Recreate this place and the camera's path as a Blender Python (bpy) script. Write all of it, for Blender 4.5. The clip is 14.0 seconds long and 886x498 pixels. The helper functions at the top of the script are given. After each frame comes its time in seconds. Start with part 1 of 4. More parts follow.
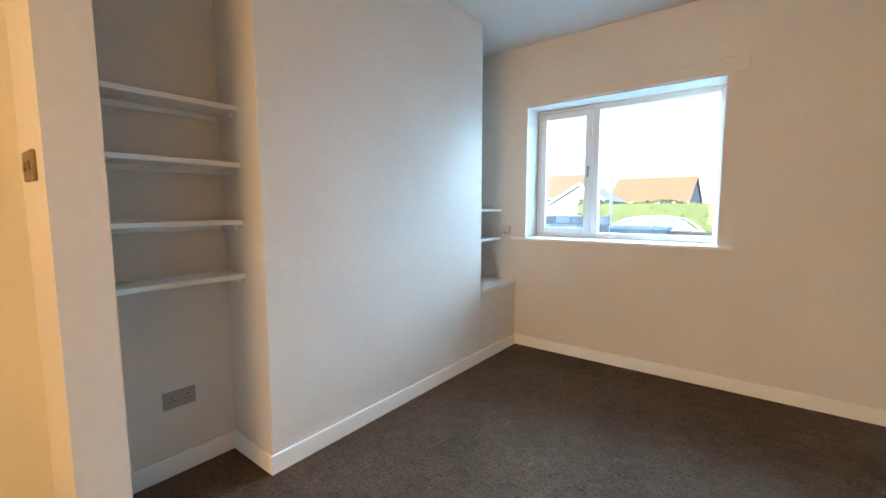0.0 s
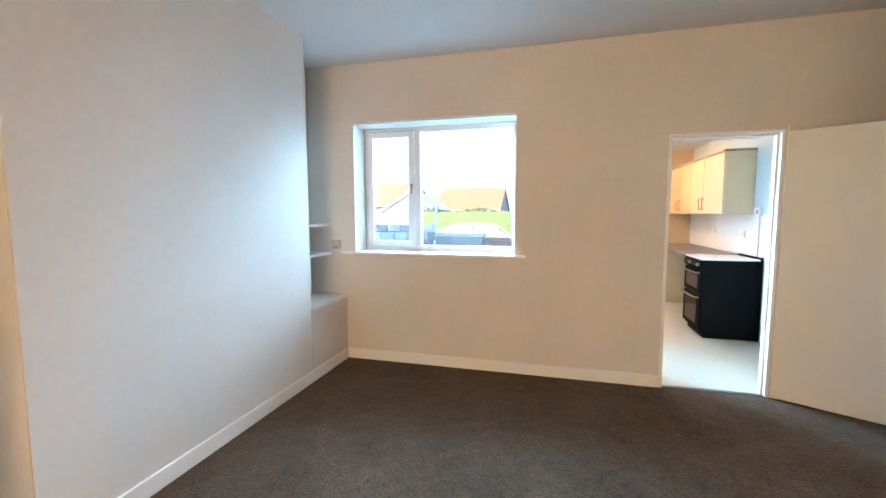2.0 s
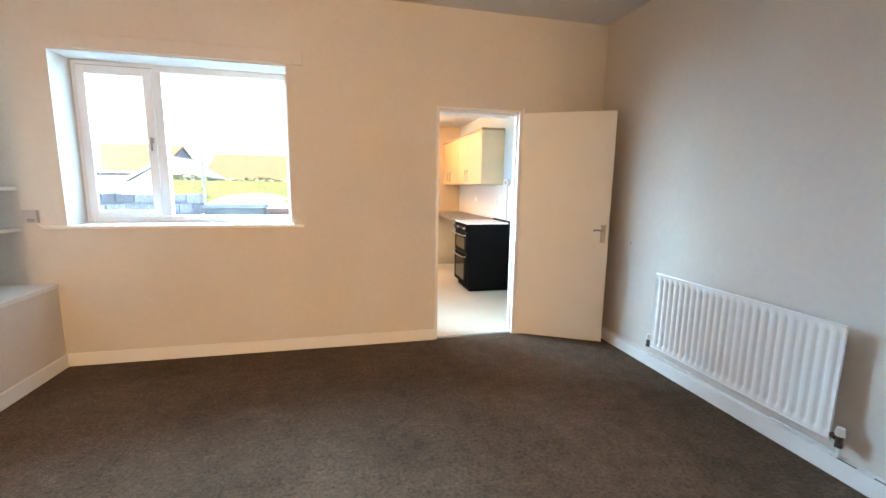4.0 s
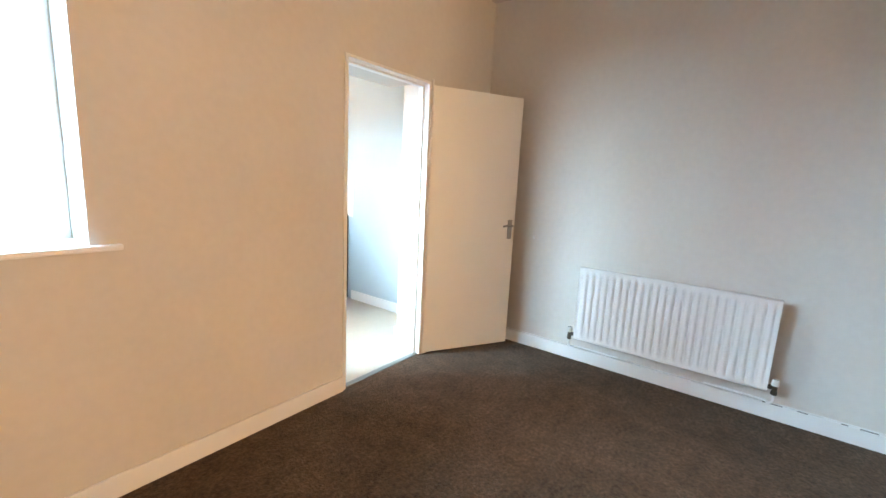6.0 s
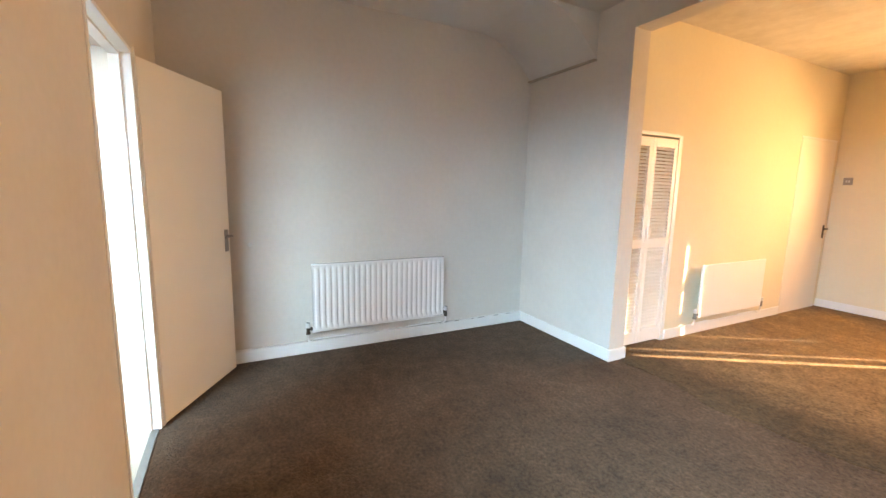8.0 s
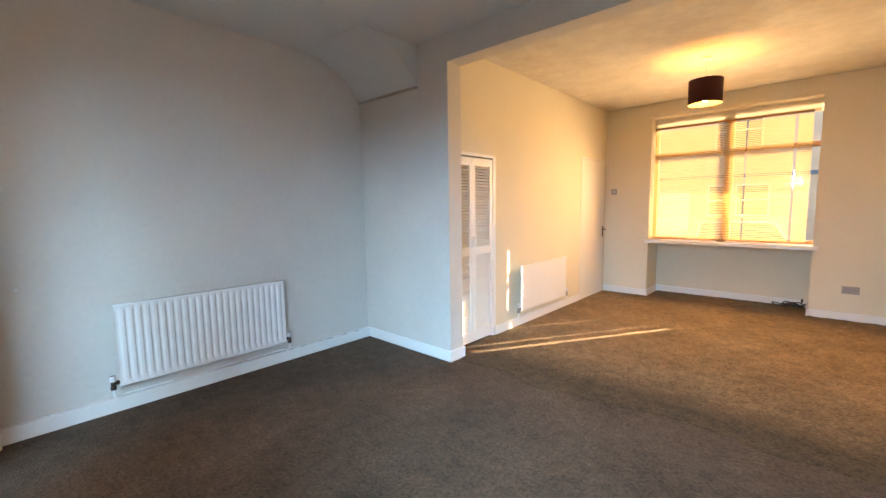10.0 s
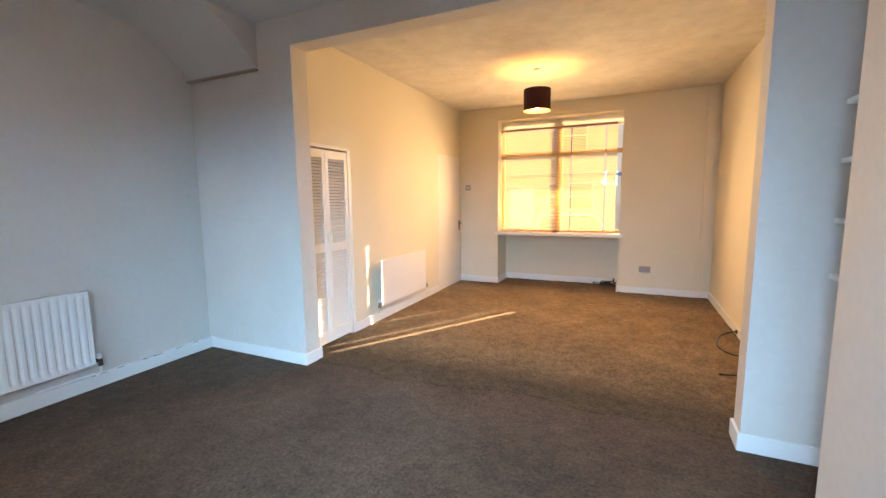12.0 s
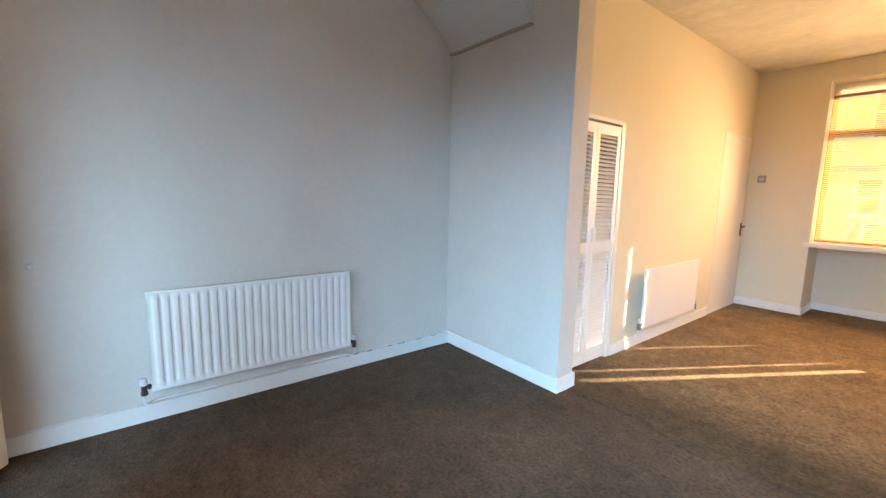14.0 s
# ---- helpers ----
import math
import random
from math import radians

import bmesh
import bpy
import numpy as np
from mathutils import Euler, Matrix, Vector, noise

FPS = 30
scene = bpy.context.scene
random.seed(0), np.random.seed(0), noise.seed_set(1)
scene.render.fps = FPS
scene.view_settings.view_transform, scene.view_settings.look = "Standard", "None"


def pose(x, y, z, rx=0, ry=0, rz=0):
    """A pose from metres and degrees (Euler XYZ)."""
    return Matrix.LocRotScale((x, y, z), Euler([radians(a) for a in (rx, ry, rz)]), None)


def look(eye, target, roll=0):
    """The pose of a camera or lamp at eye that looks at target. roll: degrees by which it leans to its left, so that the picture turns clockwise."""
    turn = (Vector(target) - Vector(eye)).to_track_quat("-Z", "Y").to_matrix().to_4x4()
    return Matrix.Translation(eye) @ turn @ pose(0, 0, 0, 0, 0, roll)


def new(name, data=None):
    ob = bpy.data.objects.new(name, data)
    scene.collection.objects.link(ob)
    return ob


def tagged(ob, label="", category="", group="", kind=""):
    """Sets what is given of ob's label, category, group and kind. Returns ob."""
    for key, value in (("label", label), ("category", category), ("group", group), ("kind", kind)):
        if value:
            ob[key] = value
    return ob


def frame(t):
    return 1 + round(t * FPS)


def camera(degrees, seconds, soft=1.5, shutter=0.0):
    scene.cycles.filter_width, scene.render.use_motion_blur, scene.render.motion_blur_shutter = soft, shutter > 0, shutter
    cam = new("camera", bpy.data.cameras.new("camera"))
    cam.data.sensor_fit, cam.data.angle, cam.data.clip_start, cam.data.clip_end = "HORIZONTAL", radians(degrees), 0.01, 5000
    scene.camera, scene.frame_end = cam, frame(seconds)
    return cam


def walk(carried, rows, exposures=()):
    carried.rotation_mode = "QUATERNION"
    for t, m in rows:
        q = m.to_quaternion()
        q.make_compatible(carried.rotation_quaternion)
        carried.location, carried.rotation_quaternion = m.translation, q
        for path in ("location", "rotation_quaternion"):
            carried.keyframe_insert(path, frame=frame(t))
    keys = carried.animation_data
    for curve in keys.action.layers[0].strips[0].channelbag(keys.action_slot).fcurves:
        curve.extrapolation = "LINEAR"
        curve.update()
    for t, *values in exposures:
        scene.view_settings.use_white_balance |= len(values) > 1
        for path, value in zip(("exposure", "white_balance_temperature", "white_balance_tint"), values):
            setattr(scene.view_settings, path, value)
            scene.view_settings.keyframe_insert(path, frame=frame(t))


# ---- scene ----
cam = camera(94.5, 14.0)
PATH = [
    (0, (-2.474, -3.534, 1.329), (-3.697, -1.964, 1.129), -0.1),
    (0.5, (-2.465, -3.572, 1.357), (-3.49, -1.864, 1.18), 0.5),
    (1, (-2.457, -3.59, 1.404), (-3.322, -1.795, 1.23), -0.0),
    (1.5, (-2.421, -3.59, 1.405), (-3.139, -1.73, 1.24), -0.0),
    (2, (-2.405, -3.573, 1.413), (-2.923, -1.649, 1.24), -0.1),
    (2.5, (-2.379, -3.536, 1.406), (-2.661, -1.565, 1.213), -0.1),
    (3, (-2.355, -3.515, 1.41), (-2.39, -1.528, 1.182), -0.0),
    (3.5, (-2.315, -3.496, 1.394), (-2.106, -1.524, 1.129), 0.3),
    (4, (-2.306, -3.448, 1.357), (-1.847, -1.525, 1.058), 0.8),
    (6.5, (-3.251, -1.403, 1.35), (-1.446, -0.626, 0.978), 1.7),
    (7, (-3.265, -0.927, 1.399), (-1.316, -0.722, 1.0), 0.3),
    (7.5, (-3.32, -0.569, 1.311), (-1.422, -1.135, 1.032), -0.4),
    (8, (-3.419, -0.426, 1.369), (-1.655, -1.323, 1.08), 1.2),
    (8.5, (-3.464, -0.418, 1.379), (-1.803, -1.5, 1.112), 0.7),
    (11, (-3.577, -0.512, 1.391), (-2.484, -2.172, 1.164), -0.6),
    (11.5, (-3.605, -0.534, 1.411), (-2.658, -2.278, 1.166), -0.5),
    (12, (-3.622, -0.559, 1.38), (-2.8, -2.366, 1.138), -0.6),
    (12.5, (-3.619, -0.592, 1.371), (-2.9, -2.44, 1.112), -0.2),
    (13, (-3.478, -0.738, 1.371), (-2.709, -2.562, 1.092), 0.7),
    (13.5, (-3.21, -0.88, 1.377), (-2.046, -2.479, 1.082), 1.5),
    (14, (-2.756, -0.879, 1.314), (-1.197, -2.103, 1.044), 1.2),
]
EXPOSURES = [(0, 2.75, 6400, 11), (0.5, 2.92, 6250, 10), (2, 2.97, 6300, 11), (3, 3.02, 6850, 15), (4, 3.08, 7300, 18), (6.5, 3.2, 7500, 19), (7.5, 3.15, 8500, 24), (8.5, 2.88, 7500, 18), (11, 2.72, 6700, 16), (12.5, 2.72, 6450, 16), (13.5, 2.8, 6800, 15), (14, 2.85, 6650, 15)]
walk(cam, [(t, look(eye, target, roll)) for t, eye, target, roll in PATH], EXPOSURES)

# world and sun
world = bpy.data.worlds.new("sky")
scene.world = world
world.use_nodes = True
wn = world.node_tree.nodes
sky = wn.new("ShaderNodeTexSky")
sky.sky_type = "NISHITA"
sky.sun_disc = False
sky.sun_elevation = radians(24.4)
sky.sun_rotation = radians(211.3)
wn["Background"].inputs["Strength"].default_value = 0.072
world.node_tree.links.new(sky.outputs["Color"], wn["Background"].inputs["Color"])


def lamp(name, kind, m, energy, color, **more):
    data = bpy.data.lights.new(name, kind)
    data.energy, data.color = energy, color
    for key, value in more.items():
        if key == "size":
            data.shape, data.size, data.size_y = "RECTANGLE", value[0], value[1]
        elif key == "radius":
            data.shadow_soft_size = value
        elif key == "spread":
            data.spread = radians(value)
        elif key == "angle":
            data.angle = radians(value)
    ob = new(name, data)
    ob.matrix_world = m
    return ob


lamp("sun", "SUN", look((-5.2, -8.55, 4.54), (0, 0, 0)), 5.0, (1.0, 0.86, 0.64), angle=0.4)
lamp("back_window_light", "AREA", look((-5.2, 3.3, 3.35), (-2.4, -2.4, 0.8)), 225, (0.32, 0.67, 1.0), size=(3.6, 2.6), spread=120)
lamp("back_window_low_light", "AREA", look((-9.5, 2.1, 2.7), (-0.2, -0.8, 1.0)), 100, (0.32, 0.67, 1.0), size=(3.6, 2.2), spread=120)
lamp("back_window_side_light", "AREA", look((-2.5, 2.6, 2.6), (-4.35, -2.4, 1.0)), 46, (0.42, 0.71, 1.0), size=(1.6, 1.6), spread=120)
lamp("kitchen_window_light", "AREA", look((-2.34, 1.18, 1.45), (0.0, -0.95, 0.6)), 3.4, (0.42, 0.74, 1.0), size=(0.85, 0.75), spread=66)
lamp("front_window_light", "AREA", look((-2.62, -7.05, 1.62), (-2.62, -3.0, 0.30)), 17, (1.0, 0.67, 0.32), size=(1.68, 1.45), spread=142)
lamp("pendant_bulb_light", "POINT", pose(-2.635, -5.3, 2.497), 3.3, (1.0, 0.42, 0.09), radius=0.02)
lamp("kitchen_bulb_light", "POINT", pose(-1.5, 2.9, 2.3), 9.5, (1.0, 0.55, 0.19), radius=0.05)


# materials
def mat(name, color, rough=0.6, metal=0.0, vary=0.08, scale=3.0, fine=60.0, bump=0.05, dist=0.002, sheen=0.0, color2=None, rand=0.0, spec=0.5, transmit=None, coat=0.0):
    m = bpy.data.materials.new(name)
    m.use_nodes = True
    nt = m.node_tree
    n, l = nt.nodes, nt.links
    b = n["Principled BSDF"]
    b.inputs["Roughness"].default_value = rough
    b.inputs["Metallic"].default_value = metal
    b.inputs["Specular IOR Level"].default_value = spec
    b.inputs["Coat Weight"].default_value = coat
    if sheen:
        b.inputs["Sheen Weight"].default_value = sheen
    tc = n.new("ShaderNodeTexCoord")
    big = n.new("ShaderNodeTexNoise")
    big.inputs["Scale"].default_value = scale
    big.inputs["Detail"].default_value = 5
    small = n.new("ShaderNodeTexNoise")
    small.inputs["Scale"].default_value = fine
    small.inputs["Detail"].default_value = 4
    l.new(tc.outputs["Object"], big.inputs["Vector"])
    l.new(tc.outputs["Object"], small.inputs["Vector"])
    add = n.new("ShaderNodeMath")
    add.operation = "ADD"
    half = n.new("ShaderNodeMath")
    half.operation = "MULTIPLY"
    half.inputs[1].default_value = 0.5
    l.new(small.outputs["Fac"], half.inputs[0])
    l.new(big.outputs["Fac"], add.inputs[0])
    l.new(half.outputs[0], add.inputs[1])
    ramp = n.new("ShaderNodeMapRange")
    ramp.inputs["From Min"].default_value = 0.45
    ramp.inputs["From Max"].default_value = 1.05
    l.new(add.outputs[0], ramp.inputs["Value"])
    mix = n.new("ShaderNodeMix")
    mix.data_type = "RGBA"
    c2 = color2 or tuple(c * (1 - 2 * vary) for c in color)
    mix.inputs["A"].default_value = (*c2, 1)
    mix.inputs["B"].default_value = (*color, 1)
    l.new(ramp.outputs["Result"], mix.inputs["Factor"])
    out = mix.outputs["Result"]
    if rand:
        info = n.new("ShaderNodeObjectInfo")
        hsv = n.new("ShaderNodeHueSaturation")
        mr = n.new("ShaderNodeMapRange")
        mr.inputs["To Min"].default_value, mr.inputs["To Max"].default_value = 1 - rand, 1 + rand
        l.new(info.outputs["Random"], mr.inputs["Value"])
        l.new(mr.outputs["Result"], hsv.inputs["Value"])
        l.new(out, hsv.inputs["Color"])
        out = hsv.outputs["Color"]
    l.new(out, b.inputs["Base Color"])
    if bump:
        bp = n.new("ShaderNodeBump")
        bp.inputs["Strength"].default_value = bump
        bp.inputs["Distance"].default_value = dist
        l.new(add.outputs[0], bp.inputs["Height"])
        l.new(bp.outputs["Normal"], b.inputs["Normal"])
    if transmit:
        tr = n.new("ShaderNodeBsdfTranslucent")
        tr.inputs["Color"].default_value = (*transmit[0], 1)
        ms = n.new("ShaderNodeMixShader")
        ms.inputs["Fac"].default_value = transmit[1]
        l.new(b.outputs["BSDF"], ms.inputs[1])
        l.new(tr.outputs["BSDF"], ms.inputs[2])
        l.new(ms.outputs["Shader"], n["Material Output"].inputs["Surface"])
    return m


def glass_mat():
    m = bpy.data.materials.new("window_glass")
    m.use_nodes = True
    n, l = m.node_tree.nodes, m.node_tree.links
    tr = n.new("ShaderNodeBsdfTransparent")
    gl = n.new("ShaderNodeBsdfGlossy")
    gl.inputs["Roughness"].default_value = 0.02
    fr = n.new("ShaderNodeFresnel")
    ms = n.new("ShaderNodeMixShader")
    l.new(fr.outputs["Fac"], ms.inputs["Fac"])
    l.new(tr.outputs["BSDF"], ms.inputs[1])
    l.new(gl.outputs["BSDF"], ms.inputs[2])
    # Faint translucent layer lays a pale glare haze over the view outside
    haze = n.new("ShaderNodeBsdfTranslucent")
    haze_noise = n.new("ShaderNodeTexNoise")
    haze_noise.inputs["Scale"].default_value = 3
    dr = n.new("ShaderNodeMapRange")
    dr.inputs["To Min"].default_value, dr.inputs["To Max"].default_value = 0.004, 0.008
    l.new(haze_noise.outputs["Fac"], dr.inputs["Value"])
    ms2 = n.new("ShaderNodeMixShader")
    l.new(dr.outputs["Result"], ms2.inputs["Fac"])
    l.new(ms.outputs["Shader"], ms2.inputs[1])
    l.new(haze.outputs["BSDF"], ms2.inputs[2])
    l.new(ms2.outputs["Shader"], n["Material Output"].inputs["Surface"])
    return m


def emit_mat(name, color, strength):
    m = bpy.data.materials.new(name)
    m.use_nodes = True
    b = m.node_tree.nodes["Principled BSDF"]
    b.inputs["Emission Color"].default_value = (*color, 1)
    b.inputs["Emission Strength"].default_value = strength
    return m


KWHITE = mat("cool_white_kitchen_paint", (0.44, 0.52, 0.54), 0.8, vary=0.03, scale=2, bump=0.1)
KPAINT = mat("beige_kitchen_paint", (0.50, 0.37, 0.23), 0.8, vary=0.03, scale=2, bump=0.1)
CREAM = mat("cream_wall_paint", (0.78, 0.70, 0.54), 0.8, vary=0.04, scale=1.3, fine=26, bump=0.22, dist=0.006)
PAINT = mat("wall_paint", (0.70, 0.645, 0.585), 0.8, vary=0.06, scale=1.3, fine=26, bump=0.22, dist=0.006)
CEIL = mat("ceiling_paint", (0.68, 0.66, 0.63), 0.9, vary=0.03, scale=2.0, fine=25, bump=0.15, dist=0.004)
DAPPLE = mat("dappled_ceiling_paint", (0.76, 0.71, 0.63), 0.9, scale=5.0, fine=16, bump=0.6, dist=0.012, color2=(0.61, 0.555, 0.475))
GLOSS = mat("white_gloss_woodwork", (0.84, 0.82, 0.79), 0.35, vary=0.02, scale=6, fine=120, bump=0.03, dist=0.001)
DOORP = mat("cream_door_paint", (0.80, 0.76, 0.69), 0.45, vary=0.02, scale=4, fine=80, bump=0.04, dist=0.001)
UPVC = mat("upvc_white", (0.70, 0.72, 0.74), 0.3, vary=0.01, bump=0)
ENAMEL = mat("radiator_enamel", (0.84, 0.83, 0.81), 0.3, vary=0.015, bump=0.02)
SHELF = mat("painted_shelf_board", (0.80, 0.78, 0.74), 0.5, vary=0.03, scale=8, bump=0.05)
CHROME = mat("brushed_steel", (0.30, 0.29, 0.27), 0.42, 1.0, vary=0.06, scale=20, bump=0.02)
DARKM = mat("dark_brass", (0.10, 0.08, 0.06), 0.45, 0.8, vary=0.1, bump=0.02)
PLASTIC = mat("grey_white_plastic", (0.68, 0.67, 0.65), 0.35, vary=0.02, bump=0)
GREYP = mat("grey_plate", (0.34, 0.31, 0.29), 0.4, vary=0.04, scale=30, bump=0.02)
BLACKP = mat("black_plastic", (0.015, 0.014, 0.013), 0.4, vary=0.1, bump=0.02)
LINO = mat("pale_vinyl", (0.56, 0.48, 0.38), 0.35, vary=0.06, scale=2.5, fine=20, bump=0.03)
BEECH = mat("beech_laminate", (0.62, 0.47, 0.29), 0.4, vary=0.06, scale=3, fine=40, bump=0.02)
BEECHD = mat("cabinet_edge", (0.36, 0.26, 0.16), 0.5, vary=0.06, bump=0.02)
WORKTOP = mat("grey_brown_worktop", (0.16, 0.14, 0.12), 0.35, vary=0.15, scale=12, fine=160, bump=0.03)
BLACK = mat("black_enamel", (0.003, 0.003, 0.0035), 0.6, vary=0.05, bump=0.0, spec=0.08)
BGLASS = mat("dark_oven_glass", (0.02, 0.018, 0.016), 0.08, vary=0.05, bump=0.0)
SPLASH = mat("white_splashback", (0.80, 0.82, 0.82), 0.25, vary=0.02, bump=0.02)
SLAT = mat("cream_blind_slat", (0.70, 0.56, 0.33), 0.5, vary=0.04, scale=3, fine=40, bump=0.0, transmit=((1.0, 0.76, 0.37), 0.23))
# Solid board given translucency so that the sun behind brightens it
PELMET = mat("white_pelmet_board", (0.80, 0.76, 0.68), 0.8, vary=0.03, scale=5, fine=200, bump=0.1, transmit=((1.0, 0.9, 0.72), 0.35))
RAILM = mat("wood_rail_backlit_frame", (0.42, 0.22, 0.08), 0.5, vary=0.1, scale=6, bump=0.02)
SHADE = mat("plum_fabric_shade", (0.045, 0.006, 0.008), 0.9, vary=0.15, scale=20, fine=400, bump=0.3, dist=0.001)
SHADEIN = mat("pale_shade_lining", (0.50, 0.40, 0.25), 0.8, vary=0.02, bump=0)
BULB = emit_mat("bulb_glow", (1.0, 0.75, 0.4), 7)
GLASS = glass_mat()
FACADE = mat("buff_street_facade", (0.74, 0.63, 0.47), 0.85, vary=0.15, scale=2, fine=60, bump=0.4, color2=(0.58, 0.47, 0.33))
STONE = mat("grey_wall_stone", (0.52, 0.54, 0.57), 0.9, scale=6, fine=30, bump=0.6, dist=0.01, color2=(0.20, 0.21, 0.24), rand=0.5)
ROOF = mat("clay_roof_tile", (0.16, 0.078, 0.036), 0.85, scale=1.5, fine=20, bump=0.4, dist=0.02, color2=(0.12, 0.058, 0.028))
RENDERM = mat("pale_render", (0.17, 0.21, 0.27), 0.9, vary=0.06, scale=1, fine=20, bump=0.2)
HEDGE = mat("hedge_leaf", (0.06, 0.095, 0.014), 0.8, vary=0.3, scale=6, fine=30, bump=0.4, color2=(0.035, 0.065, 0.013))
TAR = mat("asphalt", (0.06, 0.06, 0.06), 0.9, vary=0.15, scale=2, fine=200, bump=0.4)
DIRT = mat("yard_ground", (0.09, 0.083, 0.07), 0.95, vary=0.2, scale=0.7, fine=40, bump=0.5)
CARBLUE = mat("pale_blue_car_paint", (0.42, 0.60, 0.66), 0.3, 0.2, vary=0.02, bump=0, coat=0.5)
CARGREY = mat("grey_blue_car_paint", (0.34, 0.46, 0.62), 0.25, 0.3, vary=0.02, bump=0, coat=0.5)
CARGLASS = mat("car_window_glass", (0.09, 0.15, 0.17), 0.05, vary=0.02, bump=0)
TYRE = mat("tyre_rubber", (0.02, 0.02, 0.02), 0.8, vary=0.1, bump=0.1)
REDM = mat("red_lens", (0.5, 0.03, 0.02), 0.3, vary=0.02, bump=0)


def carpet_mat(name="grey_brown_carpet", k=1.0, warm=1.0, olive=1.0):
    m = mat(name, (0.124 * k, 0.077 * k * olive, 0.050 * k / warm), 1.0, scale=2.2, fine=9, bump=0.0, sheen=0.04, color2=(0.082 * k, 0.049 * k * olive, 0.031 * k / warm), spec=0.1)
    n, l = m.node_tree.nodes, m.node_tree.links
    b = n["Principled BSDF"]
    tc = n["Texture Coordinate"]
    tuft = n.new("ShaderNodeTexVoronoi")
    tuft.inputs["Scale"].default_value = 130
    fleck = n.new("ShaderNodeTexNoise")
    fleck.inputs["Scale"].default_value = 50
    fleck.inputs["Detail"].default_value = 6
    fleck.inputs["Roughness"].default_value = 0.7
    l.new(tc.outputs["Object"], tuft.inputs["Vector"])
    l.new(tc.outputs["Object"], fleck.inputs["Vector"])
    mr = n.new("ShaderNodeMapRange")
    mr.inputs["From Min"].default_value, mr.inputs["From Max"].default_value = 0.35, 0.65
    mr.inputs["To Min"].default_value, mr.inputs["To Max"].default_value = 0.60, 1.48
    l.new(fleck.outputs["Fac"], mr.inputs["Value"])
    hsv = n.new("ShaderNodeHueSaturation")
    old = b.inputs["Base Color"].links[0].from_socket
    l.new(old, hsv.inputs["Color"])
    l.new(mr.outputs["Result"], hsv.inputs["Value"])
    l.new(hsv.outputs["Color"], b.inputs["Base Color"])
    bp = n.new("ShaderNodeBump")
    bp.inputs["Strength"].default_value = 0.9
    bp.inputs["Distance"].default_value = 0.006
    l.new(tuft.outputs["Distance"], bp.inputs["Height"])
    brushed = n.new("ShaderNodeTexNoise")
    brushed.inputs["Scale"].default_value = 1.3
    brushed.inputs["Detail"].default_value = 6
    brushed.inputs["Distortion"].default_value = 1.4
    l.new(tc.outputs["Object"], brushed.inputs["Vector"])
    br = n.new("ShaderNodeMapRange")
    br.inputs["From Min"].default_value, br.inputs["From Max"].default_value = 0.35, 0.65
    br.inputs["To Min"].default_value, br.inputs["To Max"].default_value = 0.88, 1.10
    l.new(brushed.outputs["Fac"], br.inputs["Value"])
    mul = n.new("ShaderNodeMath")
    mul.operation = "MULTIPLY"
    clump = n.new("ShaderNodeTexNoise")
    clump.inputs["Scale"].default_value = 12
    clump.inputs["Detail"].default_value = 4
    l.new(tc.outputs["Object"], clump.inputs["Vector"])
    cr = n.new("ShaderNodeMapRange")
    cr.inputs["From Min"].default_value, cr.inputs["From Max"].default_value = 0.35, 0.65
    cr.inputs["To Min"].default_value, cr.inputs["To Max"].default_value = 0.85, 1.14
    l.new(clump.outputs["Fac"], cr.inputs["Value"])
    mul0 = n.new("ShaderNodeMath")
    mul0.operation = "MULTIPLY"
    l.new(br.outputs["Result"], mul0.inputs[0])
    l.new(cr.outputs["Result"], mul0.inputs[1])
    l.new(mul0.outputs[0], mul.inputs[0])
    l.new(mr.outputs["Result"], mul.inputs[1])
    l.new(mul.outputs[0], hsv.inputs["Value"])
    bp2 = n.new("ShaderNodeBump")
    bp2.inputs["Strength"].default_value = 0.5
    bp2.inputs["Distance"].default_value = 0.01
    l.new(fleck.outputs["Fac"], bp2.inputs["Height"])
    l.new(bp.outputs["Normal"], bp2.inputs["Normal"])
    l.new(bp2.outputs["Normal"], b.inputs["Normal"])
    return m


